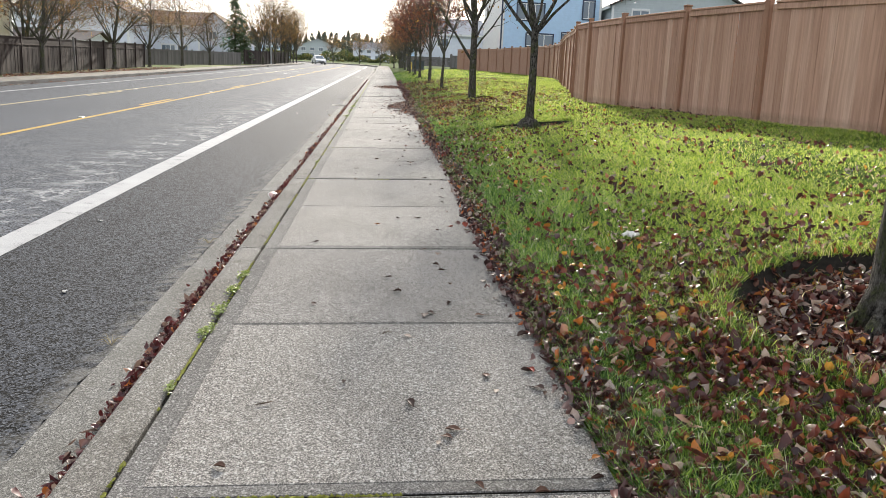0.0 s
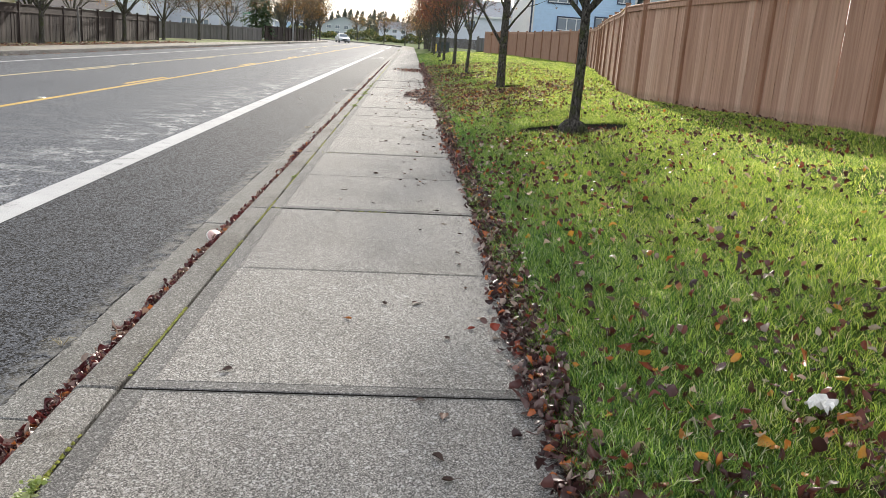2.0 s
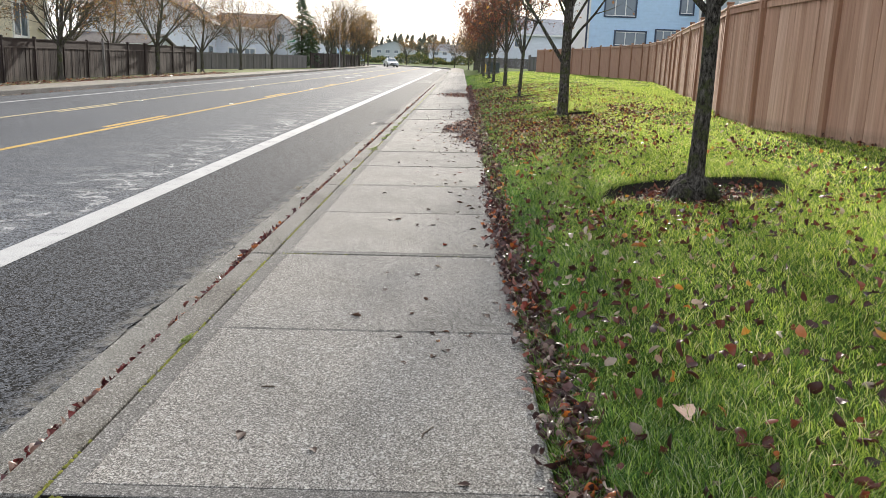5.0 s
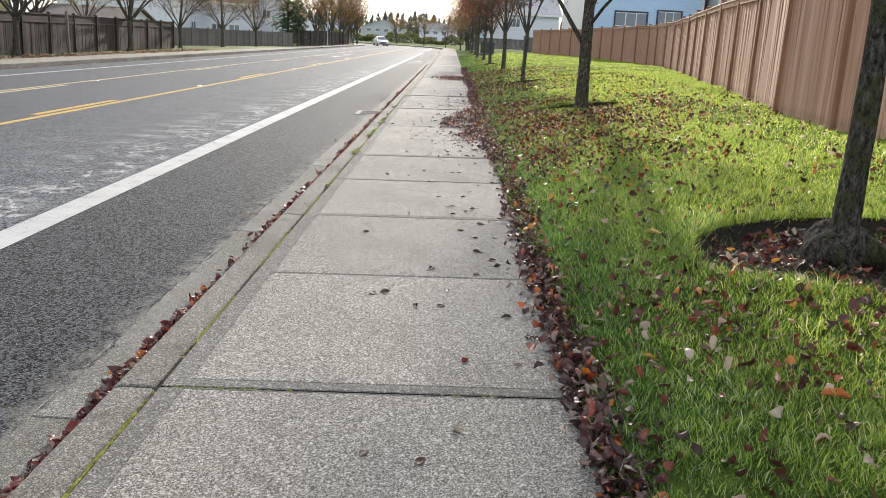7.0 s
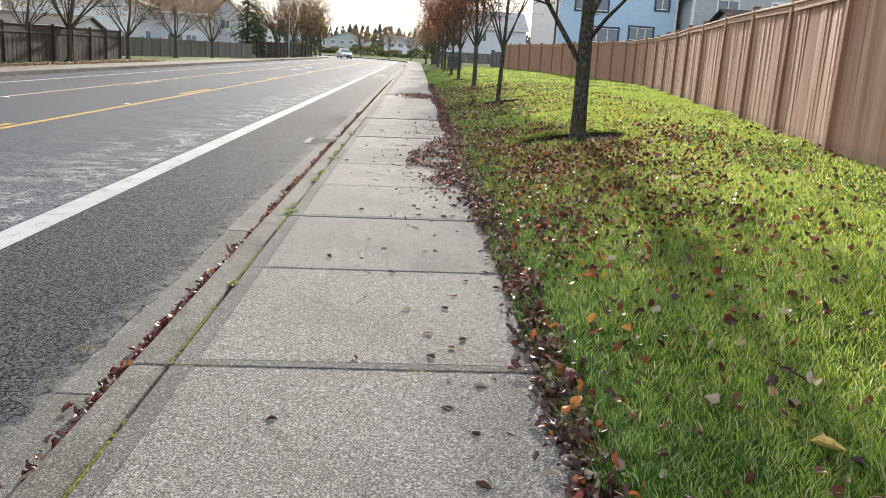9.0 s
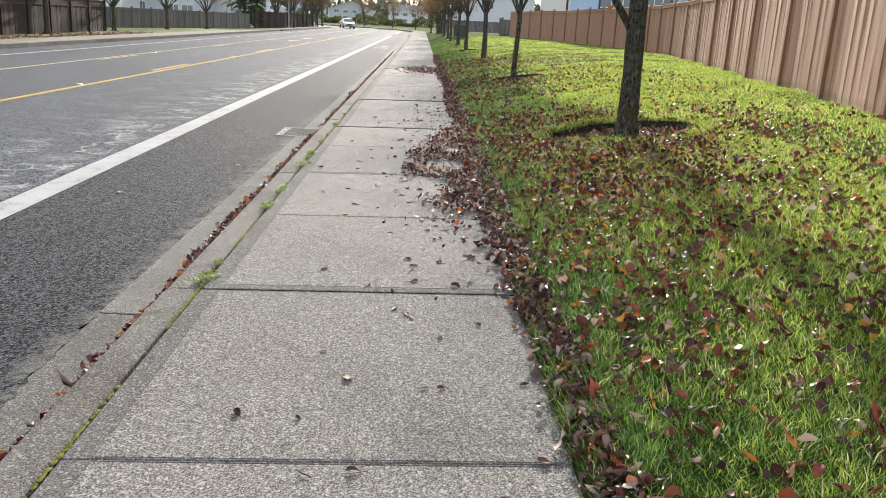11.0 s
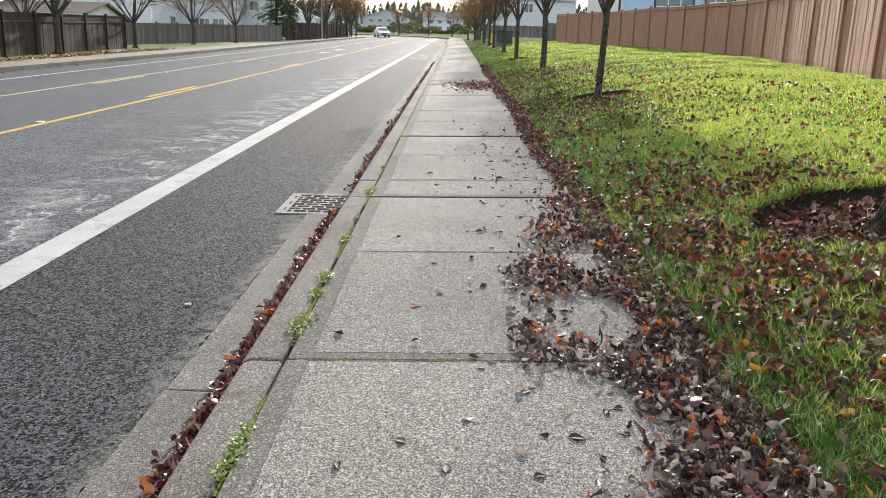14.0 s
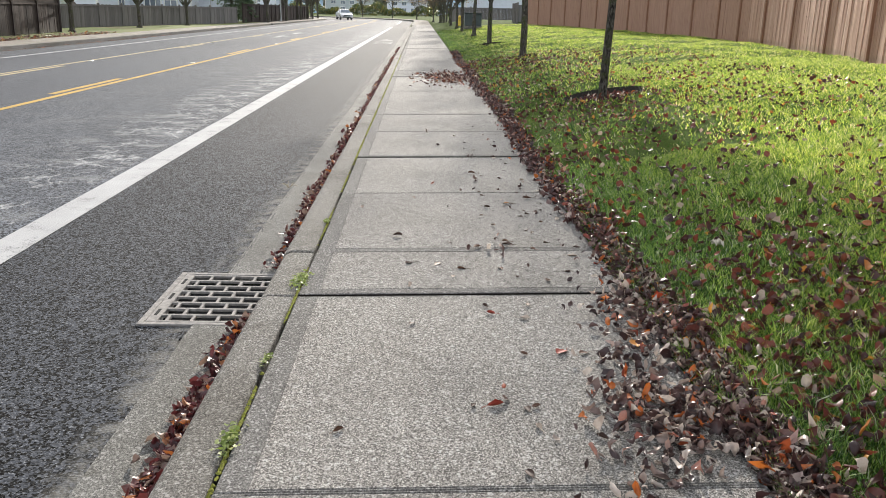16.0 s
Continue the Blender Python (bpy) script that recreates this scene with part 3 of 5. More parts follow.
posts = resample(FENCE, 0.05)
arcs = [4.85 + 2.15 * k for k in range(6)] + [17.75, 19.85, 22.05, 23.8, 25.85, 28.3, 30.65, 32.75, 35.3, 37.7, 40.2, 42.7, 45.2, 47.6, 49.7, 51.8, 54.4, 57.0, 59.3] + [61.6 + 2.3 * k for k in range(8)]
posts = [posts[min(len(posts) - 1, round(q / 0.05))] for q in arcs]
fence = thing("fence", "reddish-brown stained cedar board fence along the lawn", "fence")
post_me = Shape().box(-0.05, 0.05, -0.05, 0.05, -0.1, 1.84, bevel=0.006).box(-0.062, 0.062, -0.062, 0.062, 1.84, 1.868, bevel=0.008).mesh("post", CEDAR_POST)
board_meshes = {}
for i in range(6):
    wv = (0.138, 0.136, 0.14, 0.137, 0.139, 0.135)[i]
    sh = Shape()
    tw = (i - 2.5) * 0.0012
    vs = []
    for z in (-0.04, 0.9, 1.74):
        k = tw * z
        vs += [(-wv / 2, -0.009 + k, z), (wv / 2, -0.009 - k, z), (wv / 2, 0.009 - k, z), (-wv / 2, 0.009 + k, z)]
    fs = [(3, 2, 1, 0), (8, 9, 10, 11)]
    for r in range(2):
        for k in range(4):
            j = (k + 1) % 4
            fs.append((r * 4 + k, r * 4 + j, r * 4 + 4 + j, r * 4 + 4 + k))
    board_meshes[i] = sh.add(vs, fs).mesh("board", CEDAR)
rest = Shape()
count = 0
for i, (a, b) in enumerate(zip(posts, posts[1:])):
    d = b - a
    u = d.normalized()
    ang = math.degrees(math.atan2(u.y, u.x))
    za, zb = float(lawn_z(a.x, a.y)), float(lawn_z(b.x, b.y))
    part("post", post_me, fence, m=pose(a.x, a.y, za, random.uniform(-0.5, 0.5), random.uniform(-0.5, 0.5), ang + 90))
    side = Vector((-u.y, u.x))
    n = int(d.length / 0.1425) + 1
    for k in range(n):
        f = (k + 0.5) / n
        p = a + d * f + side * (-0.012 + random.uniform(-0.004, 0.004))
        z = za + (zb - za) * f + random.uniform(-0.006, 0.006)
        p = p + side * (0.0 if k % 2 else -0.004)
        near = 7.5 < p.y < 42
        if near and count < 300:
            m = pose(p.x, p.y, z, random.uniform(-0.3, 0.3), random.uniform(-0.35, 0.35), ang + random.uniform(-0.6, 0.6))
            part("board", board_meshes[random.randrange(6)], fence, m=m)
            count += 1
        else:
            rest.box(-0.068, 0.068, -0.009, 0.009, -0.04, 1.74, m=pose(p.x, p.y, z, 0, 0, ang))
    # facing board and cap between the posts
    ln = d.length
    tilt = math.degrees(math.atan2(zb - za, ln))
    rail = Shape().box(0.05, ln - 0.05, 0.01, 0.03, 1.66, 1.75, bevel=0.004).mesh("facing_board", CEDAR)
    part("facing_board", rail, fence, m=pose(a.x, a.y, za, 0, -tilt, ang))
    cap = Shape().box(0.05, ln - 0.05, -0.045, 0.05, 1.752, 1.785, bevel=0.006).mesh("cap_rail", CEDAR)
    part("cap_rail", cap, fence, m=pose(a.x, a.y, za, 0, -tilt, ang))
    back = Shape().box(0.0, ln, -0.065, -0.025, 0.3, 0.39).box(0.0, ln, -0.065, -0.025, 1.2, 1.29).mesh("back_rail", CEDAR_POST)
    part("back_rail", back, fence, m=pose(a.x, a.y, za, 0, -tilt, ang))
part("far_boarding", rest.mesh("far_boarding", CEDAR), fence, kind="stuff")


def board_fence(name, label, pts, z, height, mat, post_mat, step=2.4, trim=True, post_every=1):
    """A weathered fence far off: posts, boards of each bay, rails."""
    fc = thing(name, label, "fence")
    ps = resample(pts, step)
    pm = Shape().box(-0.055, 0.055, -0.055, 0.055, -0.1, height + 0.1, bevel=0.008).mesh("post", post_mat)
    for a, b in zip(ps, ps[1:]):
        d = b - a
        u, ln = d.normalized(), d.length
        ang = math.degrees(math.atan2(u.y, u.x))
        za, zb = z + up(a.x, a.y), z + up(b.x, b.y)
        g = (zb - za) / ln
        lean = -math.degrees(math.atan(g))
        part("post", pm, fc, m=pose(a.x, a.y, za, random.uniform(-1, 1), random.uniform(-1, 1), ang))
        sh = Shape()
        n = int(ln / 0.145)
        for k in range(n):
            x = ln * (k + 0.5) / n
            top = height - (0.3 if trim else 0) + random.uniform(-0.01, 0.01)
            o = random.uniform(-0.006, 0.006)
            sh.box(x - 0.07, x + 0.07, -0.01 + o, 0.01 + o, random.uniform(0.0, 0.04) + g * x, top + g * x)
        part("bay", sh.mesh("bay", mat), fc, kind="stuff", m=pose(a.x, a.y, za, 0, 0, ang))
        if trim:
            sh = Shape().box(0.05, ln - 0.05, -0.012, 0.012, height - 0.29, height - 0.02)
            sh.box(0.05, ln - 0.05, -0.045, 0.03, height - 0.02, height + 0.02).box(0.05, ln - 0.05, -0.04, 0.025, height - 0.34, height - 0.28)
            part("top_panel", sh.mesh("top_panel", mat), fc, m=pose(a.x, a.y, za, 0, lean, ang))
        else:
            part("rail", Shape().box(0, ln, -0.05, -0.012, height - 0.12, height - 0.03).mesh("rail", mat), fc, m=pose(a.x, a.y, za, 0, lean, ang))
    part("post", pm, fc, m=pose(ps[-1].x, ps[-1].y, z + up(ps[-1].x, ps[-1].y)))
    return fc


board_fence("dark_fence", "dark weathered board fence with a top panel", [(-15.0, 12.2), (-17.45, 57.9), (-23, 59)], 0.1, 1.6, OLD_WOOD, OLD_POST, 2.4)
board_fence("low_fence", "low grey weathered board fence behind a verge", [(-20.6, 63), (-15.9, 88.0)], 0.05, 1.35, GREY_WOOD, GREY_WOOD, 2.5, False)
board_fence("far_fence", "old brown board fence under trees", [(-16.0, 90.0), (-15.3, 96.6), (-15.3, 112), (-16.0, 130)], 0.0, 1.7, OLD_WOOD, OLD_POST, 2.4, False)
board_fence("grey_fence", "grey weathered board fence by the lawn's end", [(6.3, 72.4), (6.9, 80.5), (12, 80.5)], 0.7, 1.35, GREY_WOOD, GREY_WOOD, 2.3, False)
board_fence("end_fence", "grey board fence across the lawn's far end", [(2.9, 102), (9.5, 99)], 0.2, 1.7, GREY_WOOD, GREY_WOOD, 2.3, False)


# ---- trees ----
def tree_meshes(seed, height, fork, girth, limbs, leaves, leaf_mat_used, leaf_size=0.07, spread=0.55, lean=(0.0, 0.0), low=(), burl=0.0):
    """Trunk with root flare, limbs with twigs, and a thin crown of leaves."""
    r = random.Random(seed)
    trunk, wood, tips = Shape(), Shape(), []
    pts, rad = [], []
    n = 9
    for i in range(n + 1):
        f = i / n
        z = fork * f
        flare = 1 + 0.75 * math.exp(-f * fork / 0.09)
        wob = 0.012 * math.sin(5 * f + seed)
        pts.append((lean[0] * f + wob, lean[1] * f + wob * 0.6, z - 0.06))
        rad.append(girth * flare * (1 - 0.18 * f) * (1 + 0.05 * r.uniform(-1, 1)))
    trunk.tube(pts, rad, 12)
    for k in range(6):
        a = 2 * math.pi * (k + r.random() * 0.6) / 6
        g = girth
        trunk.tube([(math.cos(a) * g * 0.7, math.sin(a) * g * 0.7, 0.09), (math.cos(a) * g * 1.5, math.sin(a) * g * 1.5, 0.02), (math.cos(a) * g * 2.3, math.sin(a) * g * 2.3, -0.06)],
                   [g * 0.45, g * 0.34, g * 0.1], 6)
    if burl:
        # swollen lumpy graft at the foot
        vs, fs, nu, nv = [], [], 18, 9
        for j in range(nv + 1):
            e = math.pi * j / nv
            for i in range(nu):
                a = 2 * math.pi * i / nu
                k = burl * (1 + 0.16 * math.sin(3 * a + 2.2 * math.cos(2 * e)) + 0.13 * math.sin(5 * a - 4 * e) + 0.07 * r.uniform(-1, 1))
                vs.append((math.sin(e) * math.cos(a) * k, math.sin(e) * math.sin(a) * k, 0.07 + 0.78 * math.cos(e) * k))
        fs = [(j * nu + i, (j + 1) * nu + i, (j + 1) * nu + (i + 1) % nu, j * nu + (i + 1) % nu) for j in range(nv) for i in range(nu)]
        trunk.add(vs, fs)
    top = Vector(pts[-1])

    def grow(p, d, length, radius, level):
        seg = 5 if level < 2 else 2
        path, rr = [p], [radius]
        for i in range(seg):
            d = (d + Vector((r.uniform(-1, 1), r.uniform(-1, 1), r.uniform(-0.4, 0.9))) * (0.13 if level < 2 else 0.2)).normalized()
            p = p + d * (length / seg)
            path.append(p)
            rr.append(max(0.003, radius * (1 - 0.8 * (i + 1) / seg)))
            if level < 3 and i >= 1:
                for _ in range(2 if level else 3):
                    side = d.cross(Vector((r.uniform(-1, 1), r.uniform(-1, 1), r.uniform(-1, 1)))).normalized()
                    nd = (d * 0.75 + side * (0.75 if level else 0.65)).normalized()
                    grow(p, nd, length * r.uniform(0.34, 0.52), rr[-1] * 0.62, level + 1)
            if level >= 1:
                tips.append((p, level))
        wood.tube(path, rr, 7 if level == 0 else (5 if level == 1 else 3), cap=False)

    for k in range(limbs):
        a = 2 * math.pi * (k + r.uniform(-0.25, 0.25)) / limbs
        d = Vector((math.cos(a) * spread, math.sin(a) * spread, 1)).normalized()
        grow(top - Vector((0, 0, r.uniform(0.0, 0.14))), d, (height - fork) * r.uniform(0.55, 0.75), girth * r.uniform(0.34, 0.5), 0)
    for z, a, size in low:
        at = Vector((lean[0] * z / fork, lean[1] * z / fork, z - 0.06))
        grow(at, Vector((math.cos(radians(a)), math.sin(radians(a)), 1.1)).normalized(), (height - z) * 0.5, girth * size, 1)
    grow(top, Vector((r.uniform(-0.1, 0.1), r.uniform(-0.1, 0.1), 1)), (height - fork) * 0.85, girth * 0.8, 0)
    rg = np.random.default_rng(seed)
    pick = rg.integers(0, len(tips), leaves)
    base = np.array([tuple(p) for p, _ in tips])[pick] + rg.normal(0, 0.06, (leaves, 3))
    v, t = crown_cloud(rg, base, leaf_size)
    return trunk.mesh("trunk", BARK, True), wood.mesh("branching", BARK, True), mesh_from("crown", v, t, leaf_mat_used)


def turned(P, a, i, j):
    """Points of many small pieces, each turned by its own angle in the plane of two axes."""
    ca, sa = np.cos(a)[:, None], np.sin(a)[:, None]
    Q = P.copy()
    Q[..., i] = P[..., i] * ca - P[..., j] * sa
    Q[..., j] = P[..., i] * sa + P[..., j] * ca
    return Q


CROWN_T = np.array([(0, 1, 2), (0, 2, 3), (1, 4, 2), (2, 4, 3)])
BLADE_T = np.array([(0, 1, 2), (0, 2, 3), (0, 3, 4)] + [q for k in (1, 5) for i in range(3) for q in ((k + i, k + i + 4, k + i + 5), (k + i, k + i + 5, k + i + 1))] + [(9, 13, 10), (10, 13, 11), (11, 13, 12), (0, 14, 15), (0, 15, 16)])


def crown_cloud(rg, base, size):
    """Small folded leaves of a crown, hanging any way."""
    n = len(base)
    L = size * rg.uniform(0.7, 1.25, n)
    W = L * rg.uniform(0.32, 0.46, n)
    u, w = np.array([0, -1, 0, 1, 0]), np.array([0, 0.45, 0.5, 0.45, 1.0])
    P = np.stack([u[None] * W[:, None], (w[None] - 0.5) * L[:, None], np.abs(u)[None] * (W * rg.uniform(-0.2, 0.6, n))[:, None]], -1)
    P = turned(turned(turned(P, rg.uniform(-1.2, 1.2, n), 2, 0), rg.uniform(-1.6, 1.0, n), 1, 2), rg.uniform(0, 2 * np.pi, n), 0, 1) + base[:, None, :]
    return P.reshape(-1, 3), (CROWN_T[None] + (np.arange(n) * 5)[:, None, None]).reshape(-1, 3)


def leaf_cloud(rg, base, size, curl=1.0, tilt=1.0):
    """Many fallen leaves: rounded blades rolled across and arched along, each with a thin stalk; returns vertices and triangles."""
    n = len(base)
    L = size * rg.uniform(0.6, 1.25, n)
    W = L * rg.uniform(0.34, 0.46, n)
    roll = np.clip(np.abs(rg.normal(0.55, 0.45, n)) * curl, 0.12, 2.5) * np.where(rg.uniform(0, 1, n) < 0.72, 1, -1)
    arch = rg.normal(0.15, 0.5, n) * curl
    skew = rg.normal(0, 0.35, n) * curl
    cols = np.array([-1, -0.36, 0.36, 1])
    u = np.concatenate([[0], cols * 0.74, cols, cols * 0.66, [0]])
    w = np.concatenate([[0], [0.2, 0.13, 0.13, 0.2], [0.5] * 4, [0.8, 0.85, 0.85, 0.8], [1.0]])
    k = u[None] * np.abs(roll)[:, None] + (skew[:, None] * (w[None] - 0.5)) * np.abs(u)[None]
    ar = np.abs(roll)[:, None]
    x = W[:, None] * np.sin(k) / ar
    z = W[:, None] * (1 - np.cos(k)) / ar * np.sign(roll)[:, None] + arch[:, None] * L[:, None] * (w[None] - 0.5) ** 2
    y = (w[None] - 0.5) * L[:, None]
    P = np.stack([x, y, z], -1) + rg.normal(0, 0.03, (n, 14, 3)) * L[:, None, None]
    foot = P[:, 0]
    side = rg.normal(0, 0.18, n)
    end = foot + np.stack([side, np.full(n, -0.42), rg.uniform(-0.05, 0.2, n)], -1) * L[:, None]
    stalk = np.stack([end + np.array([0.0009, 0, 0]), end - np.array([0.0009, 0, 0]), foot + np.array([0.0016, 0, 0])], 1)
    P = np.concatenate([P, stalk], 1)
    P = turned(turned(turned(P, rg.normal(0, 0.4 * tilt, n), 2, 0), rg.normal(0, 0.3 * tilt, n), 1, 2), rg.uniform(0, 2 * np.pi, n), 0, 1)
    P[..., 2] -= np.minimum(P[..., 2].min(1), 0)[:, None] * 0.8
    P = P + base[:, None, :]
    return P.reshape(-1, 3), (BLADE_T[None] + (np.arange(n) * 17)[:, None, None]).reshape(-1, 3)


def plant_tree(meshes, label, x, y, z, turn, scale, group):
    tr = thing("street_tree", label, "tree", pose(x, y, z + (0.0 if group == ROW and y < 85 else up(x, y)), 0, 0, turn) @ Matrix.Scale(scale, 4), group=group)
    part("trunk", meshes[0], tr)
    part("branching", meshes[1], tr)
    part("crown", meshes[2], tr, "sparse autumn leaves", "stuff")
    return tr


ROW = "trees along the pavement"
slim = tree_meshes(11, 5.4, 1.72, 0.072, 5, 2600, CROWN_RUST, 0.075, 0.8, (0.0, 0.0), (), 0.2)
stout = tree_meshes(23, 6.2, 2.3, 0.108, 6, 5000, CROWN_GOLD, 0.07, 0.6, (0.0, 0.0), ((1.15, 95, 0.42), (1.5, 230, 0.3), (1.75, 330, 0.34), (2.0, 150, 0.3)))
rusty = tree_meshes(37, 5.6, 1.6, 0.085, 6, 4600, CROWN_RUST, 0.075, 0.6)
thin = tree_meshes(41, 5.4, 1.6, 0.062, 5, 1200, CROWN_RUST, 0.08, 0.6, (0.05, 0.0))
bare = tree_meshes(53, 6.8, 1.5, 0.115, 7, 3200, CROWN_FADED, 0.085, 0.85, (0.0, 0.0), ((1.3, 40, 0.3), (1.4, 200, 0.3), (1.2, 310, 0.26)))
tall = tree_meshes(67, 8.0, 1.7, 0.12, 7, 1700, CROWN_GOLD, 0.1, 0.4)
far_rust = tree_meshes(71, 6.2, 1.8, 0.12, 6, 2400, CROWN_GOLD, 0.09, 0.6)
kinds = [stout, slim, stout, thin, rusty, rusty, rusty, rusty, rusty, rusty]
words = {id(stout): "stout mossy street tree with few golden leaves", id(slim): "slim leaning street tree with few rusty leaves",
         id(thin): "thin dark street tree with sparse rusty leaves", id(rusty): "street tree with a dense rust-red crown"}
for i, (y, kd) in enumerate(zip(TREE_Y, kinds)):
    x = (2.36, 2.47, 2.51, 2.28, 2.3, 2.15, 2.2, 2.1, 2.2, 2.15)[i]
    plant_tree(kd, words[id(kd)], x, y, float(lawn_z(x, y)), (200, 10, 75, 20, 0, 80, 170, 250, 300, 40)[i], (1, 1, 1, 0.95, 1.0, 0.95, 1.05, 1, 1, 1.05)[i], ROW)
for k in range(9):
    s = 90 + 8.6 * k
    px, py = way(2.4, s)
    plant_tree(far_rust if k % 3 else bare, "rust-brown street tree along the bend", px, py, 0.0, 70 * k, 0.95, ROW)
OPP = "trees across the road"
for k, (x, y) in enumerate([(-15.0, 26.0), (-15.75, 37.0), (-16.75, 49.5), (-17.4, 58.9), (-17.4, 68.2), (-16.8, 76.0)]):
    plant_tree(bare, "bare dark street tree with a few rusty leaves", x, y, 0.1, 47 * k, (1.05, 1, 1.12, 0.95, 0.95, 0.9)[k], OPP)
for k in range(11):
    s = 92 + 5.0 * k
    px, py = way(-14.2 - (k % 2) * 1.2, s)
    plant_tree(tall if k % 3 else far_rust, "tall narrow tree with golden brown leaves", px, py, 0.0, 61 * k, 0.95 + 0.1 * (k % 3), OPP)
for k, (x, y, sc) in enumerate([(-21, 47, 1.0), (-23, 52, 1.1), (-25, 62, 1.0), (-22, 40, 0.9)]):
    plant_tree(bare, "bare garden tree behind the fence", x, y, 0.0, 33 * k, sc, "garden trees")


def conifer(x, y, z, height, width, seed, label, tiers=26, bushy=1.0):
    """Open fir: whorls of drooping boughs round a bare-tipped trunk, each bough set with flat sprays."""
    r = random.Random(seed)
    tr = thing("conifer", label, "tree", pose(x, y, z + up(x, y)))
    wood = Shape().tube([(0, 0, -0.1), (0, 0, height * 0.5), (0, 0, height)], [height * 0.02, height * 0.011, 0.012], 7)
    sprays = Shape()
    for k in range(tiers):
        f = 0.08 + 0.9 * k / tiers
        reach = width * (1.0 - f) ** 0.8 * r.uniform(0.7, 1.1) + 0.12
        for j in range(r.randint(5, 8)):
            a = r.uniform(0, 2 * math.pi)
            ln = reach * r.uniform(0.55, 1.1)
            d = Vector((math.cos(a), math.sin(a), 0))
            p0 = Vector((0, 0, f * height))
            path = [p0, p0 + d * ln * 0.5 + Vector((0, 0, 0.02 * ln)), p0 + d * ln + Vector((0, 0, -0.22 * ln))]
            wood.tube(path, [0.025, 0.015, 0.004], 3, cap=False)
            w = Vector((-d.y, d.x, 0))
            for i in range(int(24 * bushy * (0.4 + ln / max(width, 0.1)))):
                g = r.uniform(0.15, 1.0)
                c = path[0].lerp(path[1], g * 2) if g < 0.5 else path[1].lerp(path[2], g * 2 - 1)
                q = (w * r.uniform(-1, 1) + d * r.uniform(0.1, 0.8) + Vector((0, 0, r.uniform(-0.6, 0.15)))).normalized() * r.uniform(0.2, 0.5)
                o = q.cross(Vector((r.uniform(-0.4, 0.4), r.uniform(-0.4, 0.4), 1))).normalized() * 0.075
                sprays.add([c, c + q * 0.5 + o, c + q, c + q * 0.5 - o], [(0, 1, 2, 3)])
    part("trunk", wood.mesh("trunk", BARK, True), tr)
    part("needles", sprays.mesh("needles", NEEDLE), tr, kind="stuff")
    return tr


conifer(-17.3, 91.5, 0.0, 8.2, 2.3, 3, "open green fir by the side street", 30)
conifer(-17.6, 99, 0.0, 5.6, 1.7, 4, "dark green pine behind the fence", 18, 1.4)


for tx, ty, ring in RINGS:
    # mulch bed round the trunk; its dark cut edge paints the shaded grass face
    mid = float(lawn_z(tx, ty))
    pts = [(0, 0, 0.02)]
    for rad, lift in ((ring - 0.075, 0.012), (ring + 0.004, 0.006)):
        pts += [(rad * math.cos(a), rad * math.sin(a), float(lawn_z(tx + rad * math.cos(a), ty + rad * math.sin(a))) - mid + lift) for a in [k * math.pi / 20 for k in range(40)]]
    bed = Shape().add(pts, [(0, k + 1, (k + 1) % 40 + 1) for k in range(40)] + [(k + 1, k + 41, (k + 1) % 40 + 41, (k + 1) % 40 + 1) for k in range(40)])
    thing("mulch_bed", "dark mulch ring with shade painted on its cut edge", "mulch", pose(tx, ty, mid), bed.mesh("mulch_bed", MULCH_SHADE, True), kind="structure")


# ---- houses ----
def lap_mat(name, colour, pitch=0.2):
    m = Mat(name)
    z = m.axis(2)
    saw = m.math("FRACT", m.math("DIVIDE", z, pitch), 0.0)
    n = m.noise(3, 4)
    dark = tuple(c * 0.82 for c in colour)
    col = m.mix(m.grey(n, 0.35, 0.7, 0, 0.5), colour, dark)
    m.color(col).rough(0.6).bump(saw, 0.8, 0.03)
    return m.m


BLUE = lap_mat("pale_blue_siding", (0.5, 0.68, 0.88))
GREYBLUE = lap_mat("grey_siding", (0.46, 0.5, 0.51))
CREAM = lap_mat("cream_siding", (0.82, 0.74, 0.58))
LAVENDER = lap_mat("lavender_grey_siding", (0.7, 0.73, 0.8))
WHITE = simple("white_trim", (0.72, 0.72, 0.7), 0.6, 0.08, 4, 0.1)
NAVY = simple("navy_window_trim", (0.03, 0.045, 0.08), 0.5, 0.2, 6, 0.1)
ROOF = simple("dark_shingles", (0.075, 0.062, 0.058), 0.9, 0.4, 5, 0.6, 0, (1, 1, 3), 0.03)
BROWN_ROOF = simple("brown_shingles", (0.12, 0.075, 0.06), 0.9, 0.35, 5, 0.6, 0, (1, 1, 3), 0.03)
GREY_ROOF = simple("grey_shingles", (0.3, 0.31, 0.33), 0.8, 0.25, 3, 0.4, 0, (1, 1, 3), 0.03)
glass = Mat("window_glass")
glass.color((0.1, 0.13, 0.16)).rough(0.06)
glass.b.inputs["Specular IOR Level"].default_value = 0.9
GLASS = glass.m


